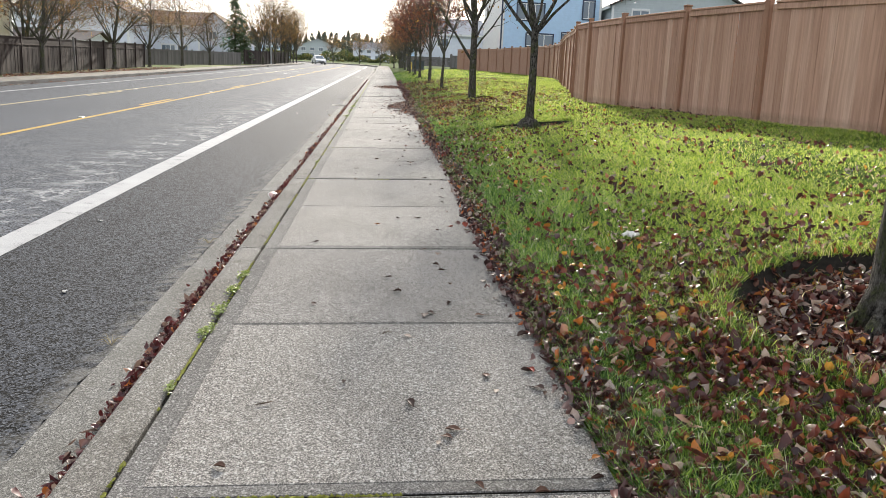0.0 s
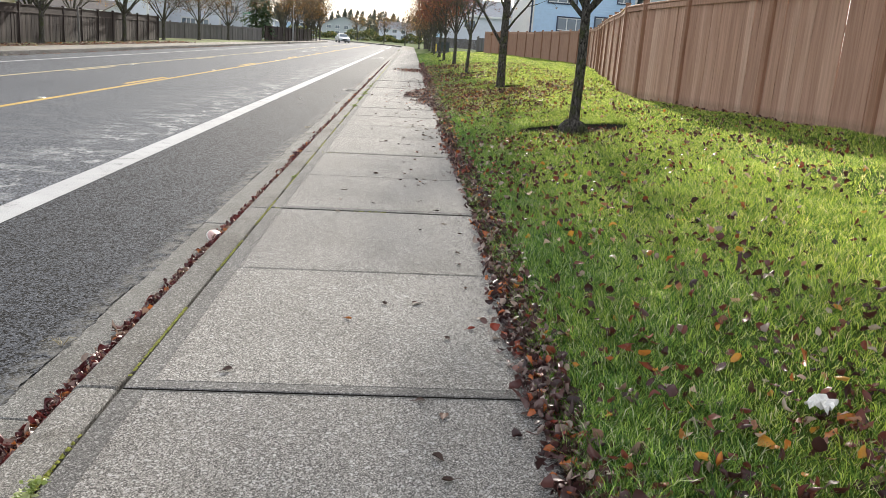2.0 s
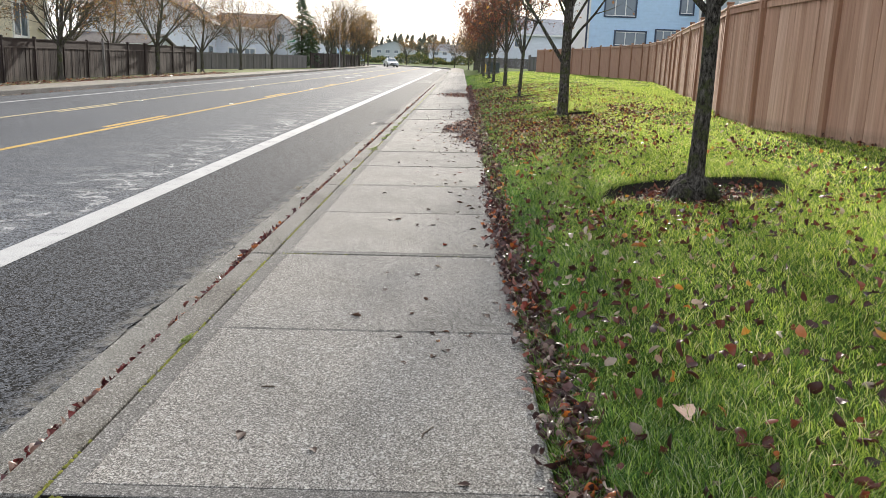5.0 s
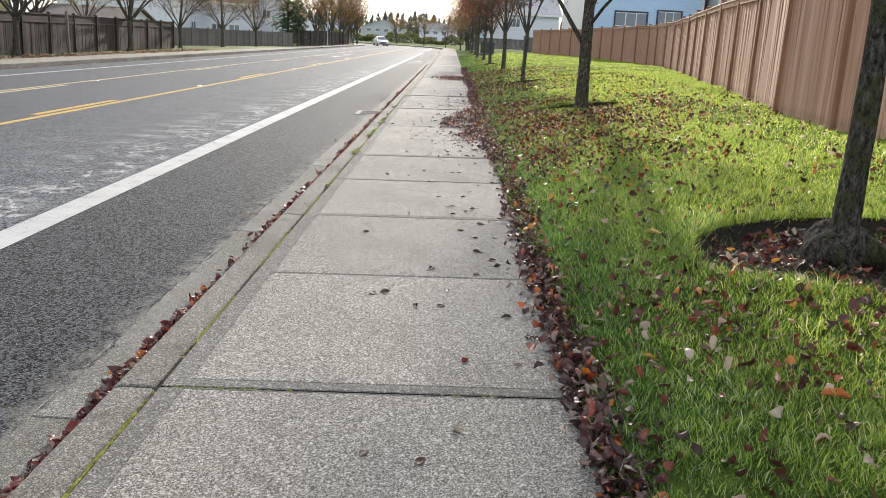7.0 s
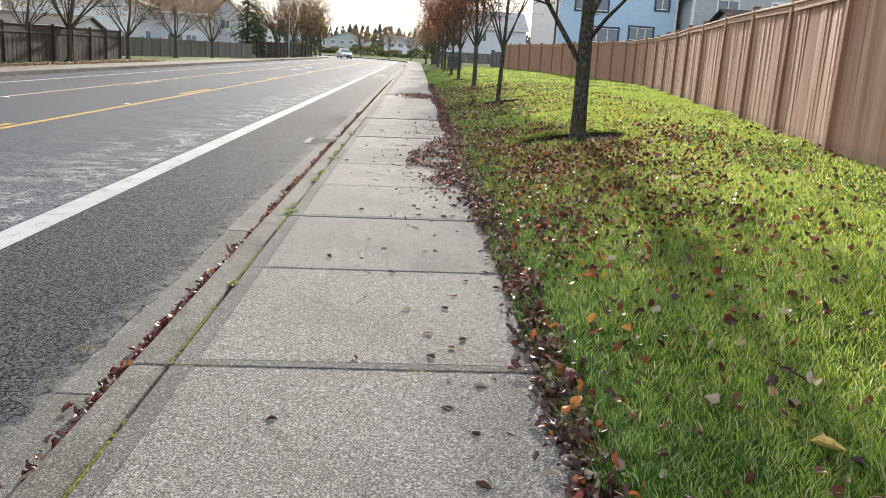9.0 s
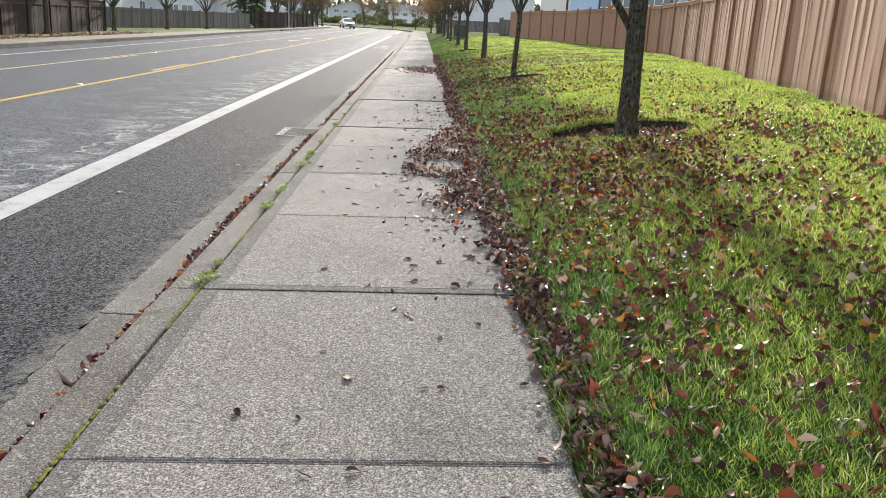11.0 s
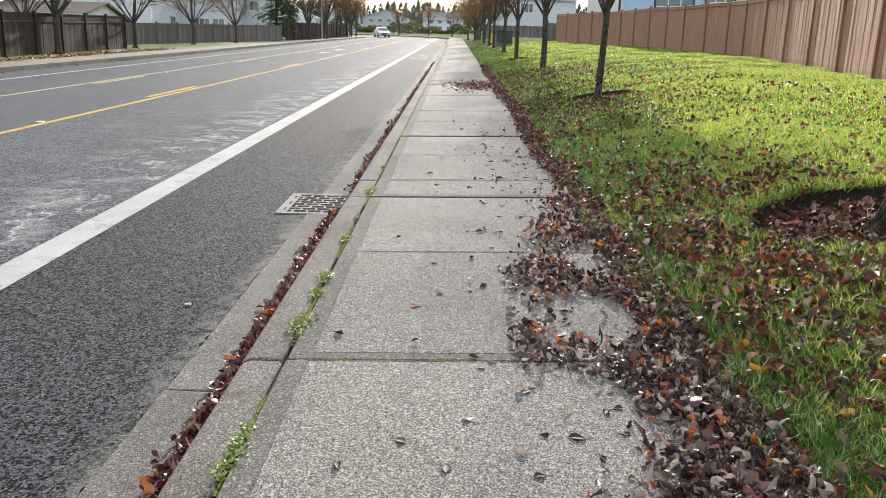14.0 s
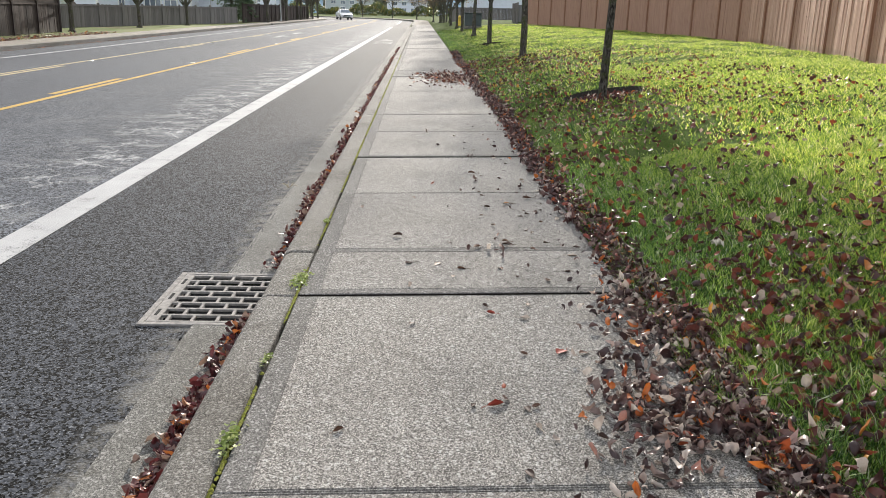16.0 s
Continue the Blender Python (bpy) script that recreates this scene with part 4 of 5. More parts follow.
def house(label, x0, x1, y0, y1, base, eave, ridge, axis, wall, roof, windows=(), trim=WHITE, over=0.4, frame_mat=None, turn=0.0):
    """Gabled house: walls, roof slabs, corner boards, windows given as (face, along, sill, width, height)."""
    cx, cy = (x0 + x1) / 2, (y0 + y1) / 2
    h = thing("house", label, "house", pose(cx, cy, base + up(cx, y0), 0, 0, turn))
    a, b = (x1 - x0) / 2, (y1 - y0) / 2
    t = 0.2
    eave, ridge = eave - base, ridge - base
    sh = Shape()
    for s in (-1, 1):
        sh.box(-a, a, *sorted((s * b, s * (b - t))), -0.6, eave)
        sh.box(*sorted((s * a, s * (a - t))), -b + t, b - t, -0.6, eave)
    for s in (-1, 1):
        if axis == "x":
            sh.add([(s * a, -b, eave), (s * a, b, eave), (s * a, 0, ridge), (s * (a - t), -b, eave), (s * (a - t), b, eave), (s * (a - t), 0, ridge)], [(0, 1, 2), (5, 4, 3), (1, 4, 5, 2), (0, 2, 5, 3)])
        else:
            sh.add([(-a, s * b, eave), (a, s * b, eave), (0, s * b, ridge), (-a, s * (b - t), eave), (a, s * (b - t), eave), (0, s * (b - t), ridge)], [(0, 1, 2), (5, 4, 3), (1, 4, 5, 2), (0, 2, 5, 3)])
    part("wall", sh.mesh("wall", wall), h)
    run, along = (b, a) if axis == "x" else (a, b)
    drop = (ridge - eave) / run * over
    for s in (-1, 1):
        e, g = run + over, along + over
        pts = [(-g, s * e, eave - drop), (g, s * e, eave - drop), (g, 0, ridge), (-g, 0, ridge)]
        if axis == "y":
            pts = [(q[1], q[0], q[2]) for q in pts]
        under = [(q[0], q[1], q[2] + 0.03) for q in pts]
        top = [(q[0], q[1], q[2] + 0.16) for q in pts]
        part("roof", Shape().add(under + top, [(3, 2, 1, 0), (4, 5, 6, 7), (0, 1, 5, 4), (1, 2, 6, 5), (2, 3, 7, 6), (3, 0, 4, 7)]).mesh("roof", roof), h)
        fa = Shape()
        bar = [(-g, s * (e + 0.02), eave - drop - 0.12), (g, s * (e + 0.02), eave - drop - 0.12), (g, s * (e + 0.02), eave - drop + 0.14), (-g, s * (e + 0.02), eave - drop + 0.14)]
        back = [(q[0], s * (abs(q[1]) - 0.1), q[2]) for q in bar]
        if axis == "y":
            bar, back = [(q[1], q[0], q[2]) for q in bar], [(q[1], q[0], q[2]) for q in back]
        part("gutter", fa.add(bar + back, [(0, 1, 2, 3), (7, 6, 5, 4), (0, 4, 5, 1), (3, 2, 6, 7)]).mesh("gutter", trim), h)
    for sx in (-1, 1):
        for sy in (-1, 1):
            part("corner_board", Shape().box(sx * a - 0.09, sx * a + 0.09, sy * b - 0.09, sy * b + 0.09, -0.3, eave - 0.05).mesh("corner_board", trim), h)
    for face, off, sill, w, ht in windows:
        if face == "s":
            wm = pose(off - cx, -b, sill - base)
        elif face == "e":
            wm = pose(a, off - cy, sill - base, 0, 0, 90)
        else:
            wm = pose(-a, off - cy, sill - base, 0, 0, -90)
        win = part("window", Shape().box(0.0, w, -0.03, 0.01, 0.0, ht).mesh("pane", GLASS), h, "glass pane reflecting the sky", m=wm)
        fr = Shape()
        q = 0.09
        fr.box(-q, 0.02, -0.07, 0, -q, ht + q).box(w - 0.02, w + q, -0.07, 0, -q, ht + q).box(0.02, w - 0.02, -0.07, 0, -q, 0.02).box(0.02, w - 0.02, -0.07, 0, ht - 0.02, ht + q)
        part("window_frame", fr.mesh("window_frame", frame_mat or trim), win)
        mu = Shape()
        for f in ((0.33, 0.67) if w > 1.5 else (0.5,)):
            mu.box(w * f - 0.035, w * f + 0.035, -0.055, -0.03, 0.02, ht - 0.02)
        mu.box(0.02, w - 0.02, -0.05, -0.031, 0.02, 0.08).box(0.02, w - 0.02, -0.05, -0.031, ht - 0.08, ht - 0.02)
        part("mullion", mu.mesh("mullion", WHITE), win)
    return h


blue_house = house("pale blue two-storey house with navy window frames", 10.0, 18.4, 66, 78, 0.8, 8.2, 10.8, "x", BLUE, ROOF,
                   [("s", 12.1, 3.0, 2.3, 1.05), ("s", 11.2, 5.15, 2.3, 1.4), ("s", 15.2, 3.3, 1.7, 0.95), ("s", 16.9, 5.5, 0.95, 1.5), ("w", 72, 3.2, 0.8, 1.1)], WHITE, 0.4, NAVY)
part("white_side", Shape().box(-4.28, -4.24, -5.9, 6.0, -0.3, 7.4).mesh("white_side", WHITE), blue_house, "white painted side wall")
part("downpipe", Shape().tube([(-4.32, -6.1, 0), (-4.32, -6.1, 7.3)], [0.07, 0.07], 8).mesh("downpipe", NAVY), blue_house, "dark downpipe")
house("grey-green house with pale trim and dark roof", 18.9, 31, 64, 76, 0.8, 6.6, 9.4, "y", GREYBLUE, ROOF, [("s", 20.6, 5.0, 1.4, 1.3), ("s", 24.4, 5.0, 2.1, 1.3)], WHITE)
house("low dark-roofed garden extension behind the fence", 20.2, 24.6, 59, 64, 0.8, 4.6, 5.5, "x", GREYBLUE, ROOF, [], WHITE)
house("grey house beyond the lawn's end", 5.5, 15, 118, 130, 0.2, 5.5, 8.2, "x", LAVENDER, GREY_ROOF, [("s", 8, 3.6, 1.6, 1.2)], WHITE)
house("cream two-storey house with lap siding", -34, -21.9, 30, 47.4, 0.1, 6.6, 9.0, "y", CREAM, ROOF, [("e", 44.4, 2.75, 1.2, 1.7), ("e", 40.4, 2.75, 1.2, 1.7)], WHITE)
house("pale lavender house with a wide plain gable wall", -42, -29.5, 92, 108, 0.0, 5.4, 8.6, "y", LAVENDER, BROWN_ROOF, [("e", 97, 1.2, 1.5, 1.3)], WHITE)
house("low grey garage with a dark roof", -36, -28.5, 76, 84, 0.0, 1.9, 3.0, "x", LAVENDER, ROOF, [], WHITE)
house("grey house with a brown gabled roof", -30.5, -23.4, 100, 113, 0.0, 4.4, 6.6, "x", LAVENDER, BROWN_ROOF, [("s", -28, 0.9, 1.6, 1.1), ("s", -26, 0.9, 1.2, 1.1)], WHITE)
house("blue-grey house with white gable trim", -24.4, -20.0, 103, 115, 0.0, 4.3, 6.2, "y", LAVENDER, BROWN_ROOF, [("s", -22.8, 2.9, 0.9, 1.0)], WHITE)
for k, (x, w, c, rf) in enumerate([(-62, 12, LAVENDER, GREY_ROOF), (-47, 11, BLUE, GREY_ROOF), (-33, 16, GREYBLUE, GREY_ROOF), (-12, 14, LAVENDER, GREY_ROOF), (6, 13, BLUE, GREY_ROOF)]):
    y = 292 + 7 * (k % 2)
    house("distant pale house below the wooded hill", x, x + w, y, y + 10, 0, 4.6, 7.4, "x" if k % 2 else "y", c, rf,
          [("s", x + 2 + 3.2 * j, z, 1.5, 1.2) for j in range(int(w / 4)) for z in (1.0, 3.1)], WHITE)


# ---- distance: hedge, far woods ----
def scatter_leaves(name, label, category, n, pos, size, mat, seed):
    r = np.random.default_rng(seed)
    v, t = crown_cloud(r, pos(r, n), size)
    return thing(name, label, category, data=mesh_from(name, v, t, mat), kind="stuff")


def hedge_pos(r, n):
    x = r.uniform(-60, 12, n)
    h = 2.2 + 0.9 * np.sin(x * 0.35) + 0.6 * np.sin(x * 1.1 + 2)
    y = 235 + r.uniform(-3, 3, n)
    return np.stack([x, y, r.uniform(0, 1, n) ** 0.8 * h + up(x, y)], -1)


scatter_leaves("shrubs", "mixed green and golden shrubs at the bend", "shrub", 9000, hedge_pos, 0.55, HEDGE, 5)


def woods(n, seed, y0, y1, h0, h1):
    """Far conifer woods as one mass of sprays."""
    r = np.random.default_rng(seed)
    vs, ts, k = [], [], 0
    for i in range(n):
        x, y = r.uniform(-150, 90), r.uniform(y0, y1)
        H, per = r.uniform(h0, h1), 90
        f = r.uniform(0.05, 1, per)
        a = r.uniform(0, 2 * np.pi, per)
        rad = H * 0.42 * (1.03 - f) * r.uniform(0.4, 1, per)
        b = np.stack([x + np.cos(a) * rad, y + np.sin(a) * rad, f * H + (y - y0) * 0.03 + up(x, y)], -1)
        L = H * 0.09
        o = np.stack([np.cos(a), np.sin(a), np.full(per, -0.3)], -1) * L
        s = np.stack([-np.sin(a), np.cos(a), np.zeros(per)], -1) * L * 0.6
        vs.append(np.stack([b - s, b + s, b + o, b + np.array([0, 0, L * 0.9])], 1).reshape(-1, 3))
        q = k + (np.arange(per) * 4)[:, None]
        ts += [q + np.array([[0, 1, 2]]), q + np.array([[0, 1, 3]])]
        k += per * 4
    return mesh_from("far_woods", np.concatenate(vs), np.concatenate(ts), FAR_WOOD)


FAR_WOOD = leaf_mat("far_conifers", [(0.0, (0.09, 0.11, 0.09)), (0.6, (0.12, 0.14, 0.11)), (0.95, (0.17, 0.16, 0.1))], 0.5)
thing("far_woods", "grey-green conifer woods on the far slope", "woods", data=woods(420, 9, 310, 400, 6, 11), kind="stuff")


# ---- grass ----
def grass(n, x0, x1, y0, y1, h, w, seed, power=1.0, plain=False):
    """Single bent blades rooted in the lawn."""
    r = np.random.default_rng(seed)
    x = x0 + (x1 - x0) * r.uniform(0, 1, n) ** power
    y = r.uniform(y0, y1, n)
    keep = np.ones(n, bool)
    for tx, ty, ring in RINGS:
        d = np.hypot(x - tx, y - ty)
        keep &= (d > ring - 0.01) | (r.uniform(0, 1, n) < 0.02)
    tuft = 0.5 + 0.22 * np.sin(3.1 * x + 1.3 * np.sin(2.3 * y)) * np.sin(2.7 * y + 1.7 * np.sin(1.9 * x)) + 0.28 * np.sin(21 * x + 3 * np.sin(9 * y)) * np.sin(17 * y + 3 * np.sin(11 * x))
    keep &= r.uniform(0, 1, n) < 0.25 + 0.85 * tuft
    x, y, tuft = x[keep], y[keep], tuft[keep]
    n = len(x)
    z = lawn_z(x, y) - 0.006
    H = h * r.uniform(0.5, 1.25, n) * (0.5 + tuft)
    # longer tufts round the tree rings and along the walk
    for tx, ty, ring in RINGS:
        H *= np.where(np.hypot(x - tx, y - ty) < ring + 0.14, 1.7, 1.0)
    H *= np.where(x < 1.05, 1.15, 1.0)
    W = w * r.uniform(0.7, 1.4, n)
    a, b = r.uniform(0, 2 * np.pi, n), r.uniform(0, 2 * np.pi, n)
    lean = H * r.uniform(0.2, 1.25, n)
    side = np.stack([np.cos(a) * W, np.sin(a) * W, np.zeros(n)], -1)
    root = np.stack([x, y, z], -1)
    mid = root + np.stack([np.cos(b) * lean * 0.3, np.sin(b) * lean * 0.3, H * 0.62], -1)
    tip = root + np.stack([np.cos(b) * lean, np.sin(b) * lean, H * 0.98], -1)
    if plain:
        v = np.stack([root - side, root + side, tip], 1).reshape(-1, 3)
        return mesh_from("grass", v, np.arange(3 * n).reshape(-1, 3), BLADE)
    v = np.stack([root - side, root + side, mid - side * 0.7, mid + side * 0.7, tip], 1).reshape(-1, 3)
    k = (np.arange(n) * 5)[:, None]
    t = np.concatenate([k + np.array([[0, 1, 3]]), k + np.array([[0, 3, 2]]), k + np.array([[2, 3, 4]])])
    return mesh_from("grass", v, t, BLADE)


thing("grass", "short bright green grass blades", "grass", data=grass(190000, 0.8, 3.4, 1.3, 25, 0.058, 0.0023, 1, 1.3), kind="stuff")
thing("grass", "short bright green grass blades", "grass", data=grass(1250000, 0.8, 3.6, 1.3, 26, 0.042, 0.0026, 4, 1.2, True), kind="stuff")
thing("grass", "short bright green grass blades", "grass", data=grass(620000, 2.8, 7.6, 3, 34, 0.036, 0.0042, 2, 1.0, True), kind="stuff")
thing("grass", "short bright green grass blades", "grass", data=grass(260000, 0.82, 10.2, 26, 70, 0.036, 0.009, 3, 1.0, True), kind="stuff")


# ---- fallen leaves ----
def walk_z(x, y):
    return np.interp(x, [SLAB_L, SLAB_R], [Z_L, Z_R]) + up(x, y)


def surface(x, y):
    return np.where(x < SLAB_R, walk_z(x, y) + 0.004, lawn_z(x, y) + 0.01)


def stuff_leaves(name, label, x, y, z, size, mat, seed, curl=1.5, tilt=1.4):
    r = np.random.default_rng(seed)
    v, t = leaf_cloud(r, np.stack([x, y, z], -1), size, curl, tilt)
    return thing(name, label, "leaves", data=mesh_from(name, v, t, mat, True), kind="stuff")


r = np.random.default_rng(31)
# strip along the lawn's edge
n = 15000
y = 1.2 + 44 * r.uniform(0, 1, n) ** 1.25
x = 0.83 + 0.03 * np.sin(0.9 * y) + r.normal(0, 0.05, n)
stuff_leaves("leaf_strip", "dark red-brown dead leaves along the lawn edge", x, y, surface(x, y) + r.uniform(0, 0.022, n), 0.048, STRIP_LEAF, 41, 2.1, 1.8)
# gutter
n = 30000
y = 0.5 + 50 * r.uniform(0, 1, n) ** 1.2
dens = 0.5 + 0.5 * np.sin(1.3 * y + 2 * np.sin(0.47 * y))
keep = r.uniform(0, 1, n) < 0.2 + 0.8 * dens ** 1.5
y = y[keep]
y = y[(y < 23.27) | (y > 24.05)]
x = -1.018 - np.abs(r.normal(0, 0.045, len(y))) + 0.025 * r.uniform(0, 1, len(y))
z = up(x, y) + 0.008 + r.uniform(0, 0.055, len(y)) * np.clip((x + 1.15) / 0.12, 0.1, 1)
stuff_leaves("gutter_leaves", "deep red fallen leaves lying in the gutter", x, y, z, 0.046, RED_LEAF, 42, 2.0, 1.8)
# drift over the walk near the second mossy tree
n = 16500
y = 20.7 + r.normal(0, 1.35, n)
edge = 0.35 + 0.42 * (np.abs(y - 20.7) / 2.9) ** 1.4
x = 0.92 - np.abs(r.normal(0, 1, n)) * np.clip(0.92 - edge, 0.03, 1) * 0.62
clump = np.sin(6 * x + 2.2 * y) * np.sin(4.1 * y - 3 * x)
keep = (x > 0.12) & ((r.uniform(0, 1, n) < 0.26 + 0.6 * clump) | (x > 0.77))
x, y = x[keep], y[keep]
stuff_leaves("leaf_drift", "drift of dry brown leaves across the pavement", x, y, surface(x, y) + r.uniform(0, 0.025, len(x)), 0.042, DRY_LEAF, 43, 2.5, 1.9)
# under the trees on the lawn
for k, (cx, cy, sx, sy, n) in enumerate([(1.8, 2.6, 0.75, 1.15, 7000), (2.1, 11.9, 0.8, 0.8, 520), (1.75, 20.8, 0.8, 1.5, 9000), (1.7, 17.4, 0.75, 1.3, 1900), (2.6, 21.8, 1.4, 1.2, 1600), (2.1, 29.2, 1.0, 1.3, 750), (2.0, 37.6, 0.9, 1.3, 900)]):
    x, y = r.normal(cx, sx, n), r.normal(cy, sy, n)
    ok = (x > 0.84) & (x < 4.4)
    x, y = x[ok], y[ok]
    stuff_leaves("fallen_leaves", "red-brown and orange leaves under a tree", x, y, lawn_z(x, y) + r.uniform(0.0, 0.03, len(x)), 0.049, LAWN_LEAF, 50 + k, 2.1, 1.9)
for k, (tx, ty, ring) in enumerate(RINGS[:4]):
    n = (1100, 480, 800, 500)[k]
    a, q = r.uniform(0, 2 * np.pi, n), (ring - 0.1) * np.sqrt(r.uniform(0.02, 1, n))
    x, y = tx + q * np.cos(a), ty + q * np.sin(a)
    stuff_leaves("ring_leaves", "brown leaves lying in a mulch ring", x, y, lawn_z(x, y) + r.uniform(0.022, 0.05, n), 0.054, LAWN_LEAF if k % 2 else LEAF, 80 + k, 1.5, 1.5)
# thin scatter over the lawn
n = 23000
x, y = 0.85 + 4.6 * r.uniform(0, 1, n) ** 1.6, 1.5 + 38 * r.uniform(0, 1, n) ** 1.45
clump = 0.5 + 0.5 * np.sin(2.3 * x + 1.7 * np.sin(1.1 * y)) * np.sin(1.9 * y + 2.1 * np.sin(1.4 * x))
keep = r.uniform(0, 1, n) < 0.18 + 0.6 * clump ** 2
x, y = x[keep], y[keep]
stuff_leaves("scattered_leaves", "scattered brown and orange leaves on grass", x, y, lawn_z(x, y) + r.uniform(0.008, 0.036, len(x)), 0.051, LAWN_LEAF, 61, 1.8, 2.0)
# small heap on the walk further on, and leaves on the far side
n = 700
x, y = r.normal(0.35, 0.28, n), r.normal(35.5, 0.7, n)
stuff_leaves("leaf_drift", "small drift of dark leaves across the pavement", np.clip(x, -0.7, 0.9), y, surface(x, y), 0.06, LEAF, 62)
n = 2600
x, y = -14.75 - np.abs(r.normal(0, 0.9, n)), r.uniform(20, 58, n)
stuff_leaves("scattered_leaves", "brown leaves along the opposite fence", x, y, 0.11 + up(x, y), 0.09, LEAF, 63)
n = 500
x, y = -12.9 + np.abs(r.normal(0, 0.1, n)), r.uniform(15, 60, n)
stuff_leaves("gutter_leaves", "brown leaves along the opposite kerb", x, y, 0.01 + up(x, y), 0.06, LEAF, 64)

# single leaves on the walk
def rolled_leaf(seed, size, mat, wide=0.36, lobes=0.0):
    """One dry leaf: an oval blade rolled across, arched along, with a ragged rim and a bent stalk."""
    r = random.Random(seed)
    roll, arch, twist = r.uniform(0.7, 2.4), r.uniform(-0.9, 1.4), r.uniform(-0.8, 0.8)
    nu, nv = 7, 8
    top, bot = [], []
    for j in range(nv):
        w = j / (nv - 1)
        half = wide * size * max(0.06, math.sin(math.pi * min(1, w * 0.94 + 0.05)) ** 0.75) * (1 + lobes * math.cos(w * 17)) * (1 + 0.1 * r.uniform(-1, 1))
        for i in range(nu):
            u = 2 * i / (nu - 1) - 1
            k = roll * (0.75 + 0.4 * w) * u + twist * (w - 0.5)
            q = (half * math.sin(k) / roll, (w - 0.5) * size * (1 - 0.1 * abs(arch)) + 0.01 * size * r.uniform(-1, 1), half * (1 - math.cos(k)) / roll + arch * size * 0.35 * (w - 0.5) ** 2 + 0.012 * size * r.uniform(-1, 1))
            top.append(q)
            bot.append((q[0], q[1], q[2] - 0.0007))
    low = min(p[2] for p in bot)
    top, bot = [(p[0], p[1], p[2] - low) for p in top], [(p[0], p[1], p[2] - low) for p in bot]
    grid = [(j * nu + i, j * nu + i + 1, (j + 1) * nu + i + 1, (j + 1) * nu + i) for j in range(nv - 1) for i in range(nu - 1)]
    n = nu * nv
    sh = Shape().add(top + bot, grid + [tuple(n + q for q in f[::-1]) for f in grid])
    c = Vector(top[nu // 2])
    sh.tube([c, c + Vector((0.1, -0.25, 0.05)) * size, c + Vector((0.22 * r.uniform(-1, 1), -0.5, 0.02)) * size], [0.0012, 0.001, 0.0008], 4)
    return sh.mesh("fallen_leaf", mat, True)


singles = [rolled_leaf(200 + k, q, LEAF) for k, q in enumerate((0.05, 0.058, 0.064, 0.055, 0.068, 0.047, 0.06, 0.052))]
rr = random.Random(5)


def one_leaf_mat(name, c):
    m = Mat(name)
    f = m.mix(m.grey(m.noise(90, 3), 0.4, 0.7, 0, 0.5), c, tuple(q * 0.55 for q in c))
    m.color(f).rough(0.6)
    m.thin(f, 0.2)
    return m.m


TONES = [one_leaf_mat("dry_leaf_" + w, c) for w, c in (("dark", (0.07, 0.04, 0.03)), ("brown", (0.14, 0.075, 0.05)), ("tan", (0.45, 0.37, 0.3)), ("red", (0.3, 0.05, 0.03)), ("orange", (0.45, 0.17, 0.04)))]
tone_words = ["curled dark brown leaf on the pavement", "curled brown leaf on the pavement", "pale tan leaf on the pavement", "dark red leaf on the pavement", "orange leaf on the pavement"]
variants = {}
for k in range(285):
    y = rr.uniform(1.6, 27.5) if k < 210 else rr.uniform(17.0, 25.5)
    x = SLAB_R - 0.02 - abs(rr.gauss(0, 0.5))
    if x < SLAB_L + 0.1:
        x = rr.uniform(-0.6, 0.7)
    i = rr.randrange(8)
    c = rr.choices(range(5), (40, 30, 20, 6, 4))[0]
    if (i, c) not in variants:
        me = singles[i].copy()
        me.materials[0] = TONES[c]
        variants[(i, c)] = me
    thing("fallen_leaf", tone_words[c], "leaf", pose(x, y, float(walk_z(x, y)) + 0.003, math.degrees(math.atan(RISE)), 0, rr.uniform(0, 360)) @ Matrix.Scale(rr.uniform(0.55, 1.05), 4), variants[(i, c)], "leaves on the pavement")


n = 150
y = 17 + 12 * r.uniform(0, 1, n)
x = np.clip(0.72 - np.abs(r.normal(0, 0.4, n)), -0.7, 0.76)
stuff_leaves("small_leaves", "small curled brown leaves on the pavement", x, y, walk_z(x, y) + 0.003, 0.036, DRY_LEAF, 66, 2.4, 1.6)

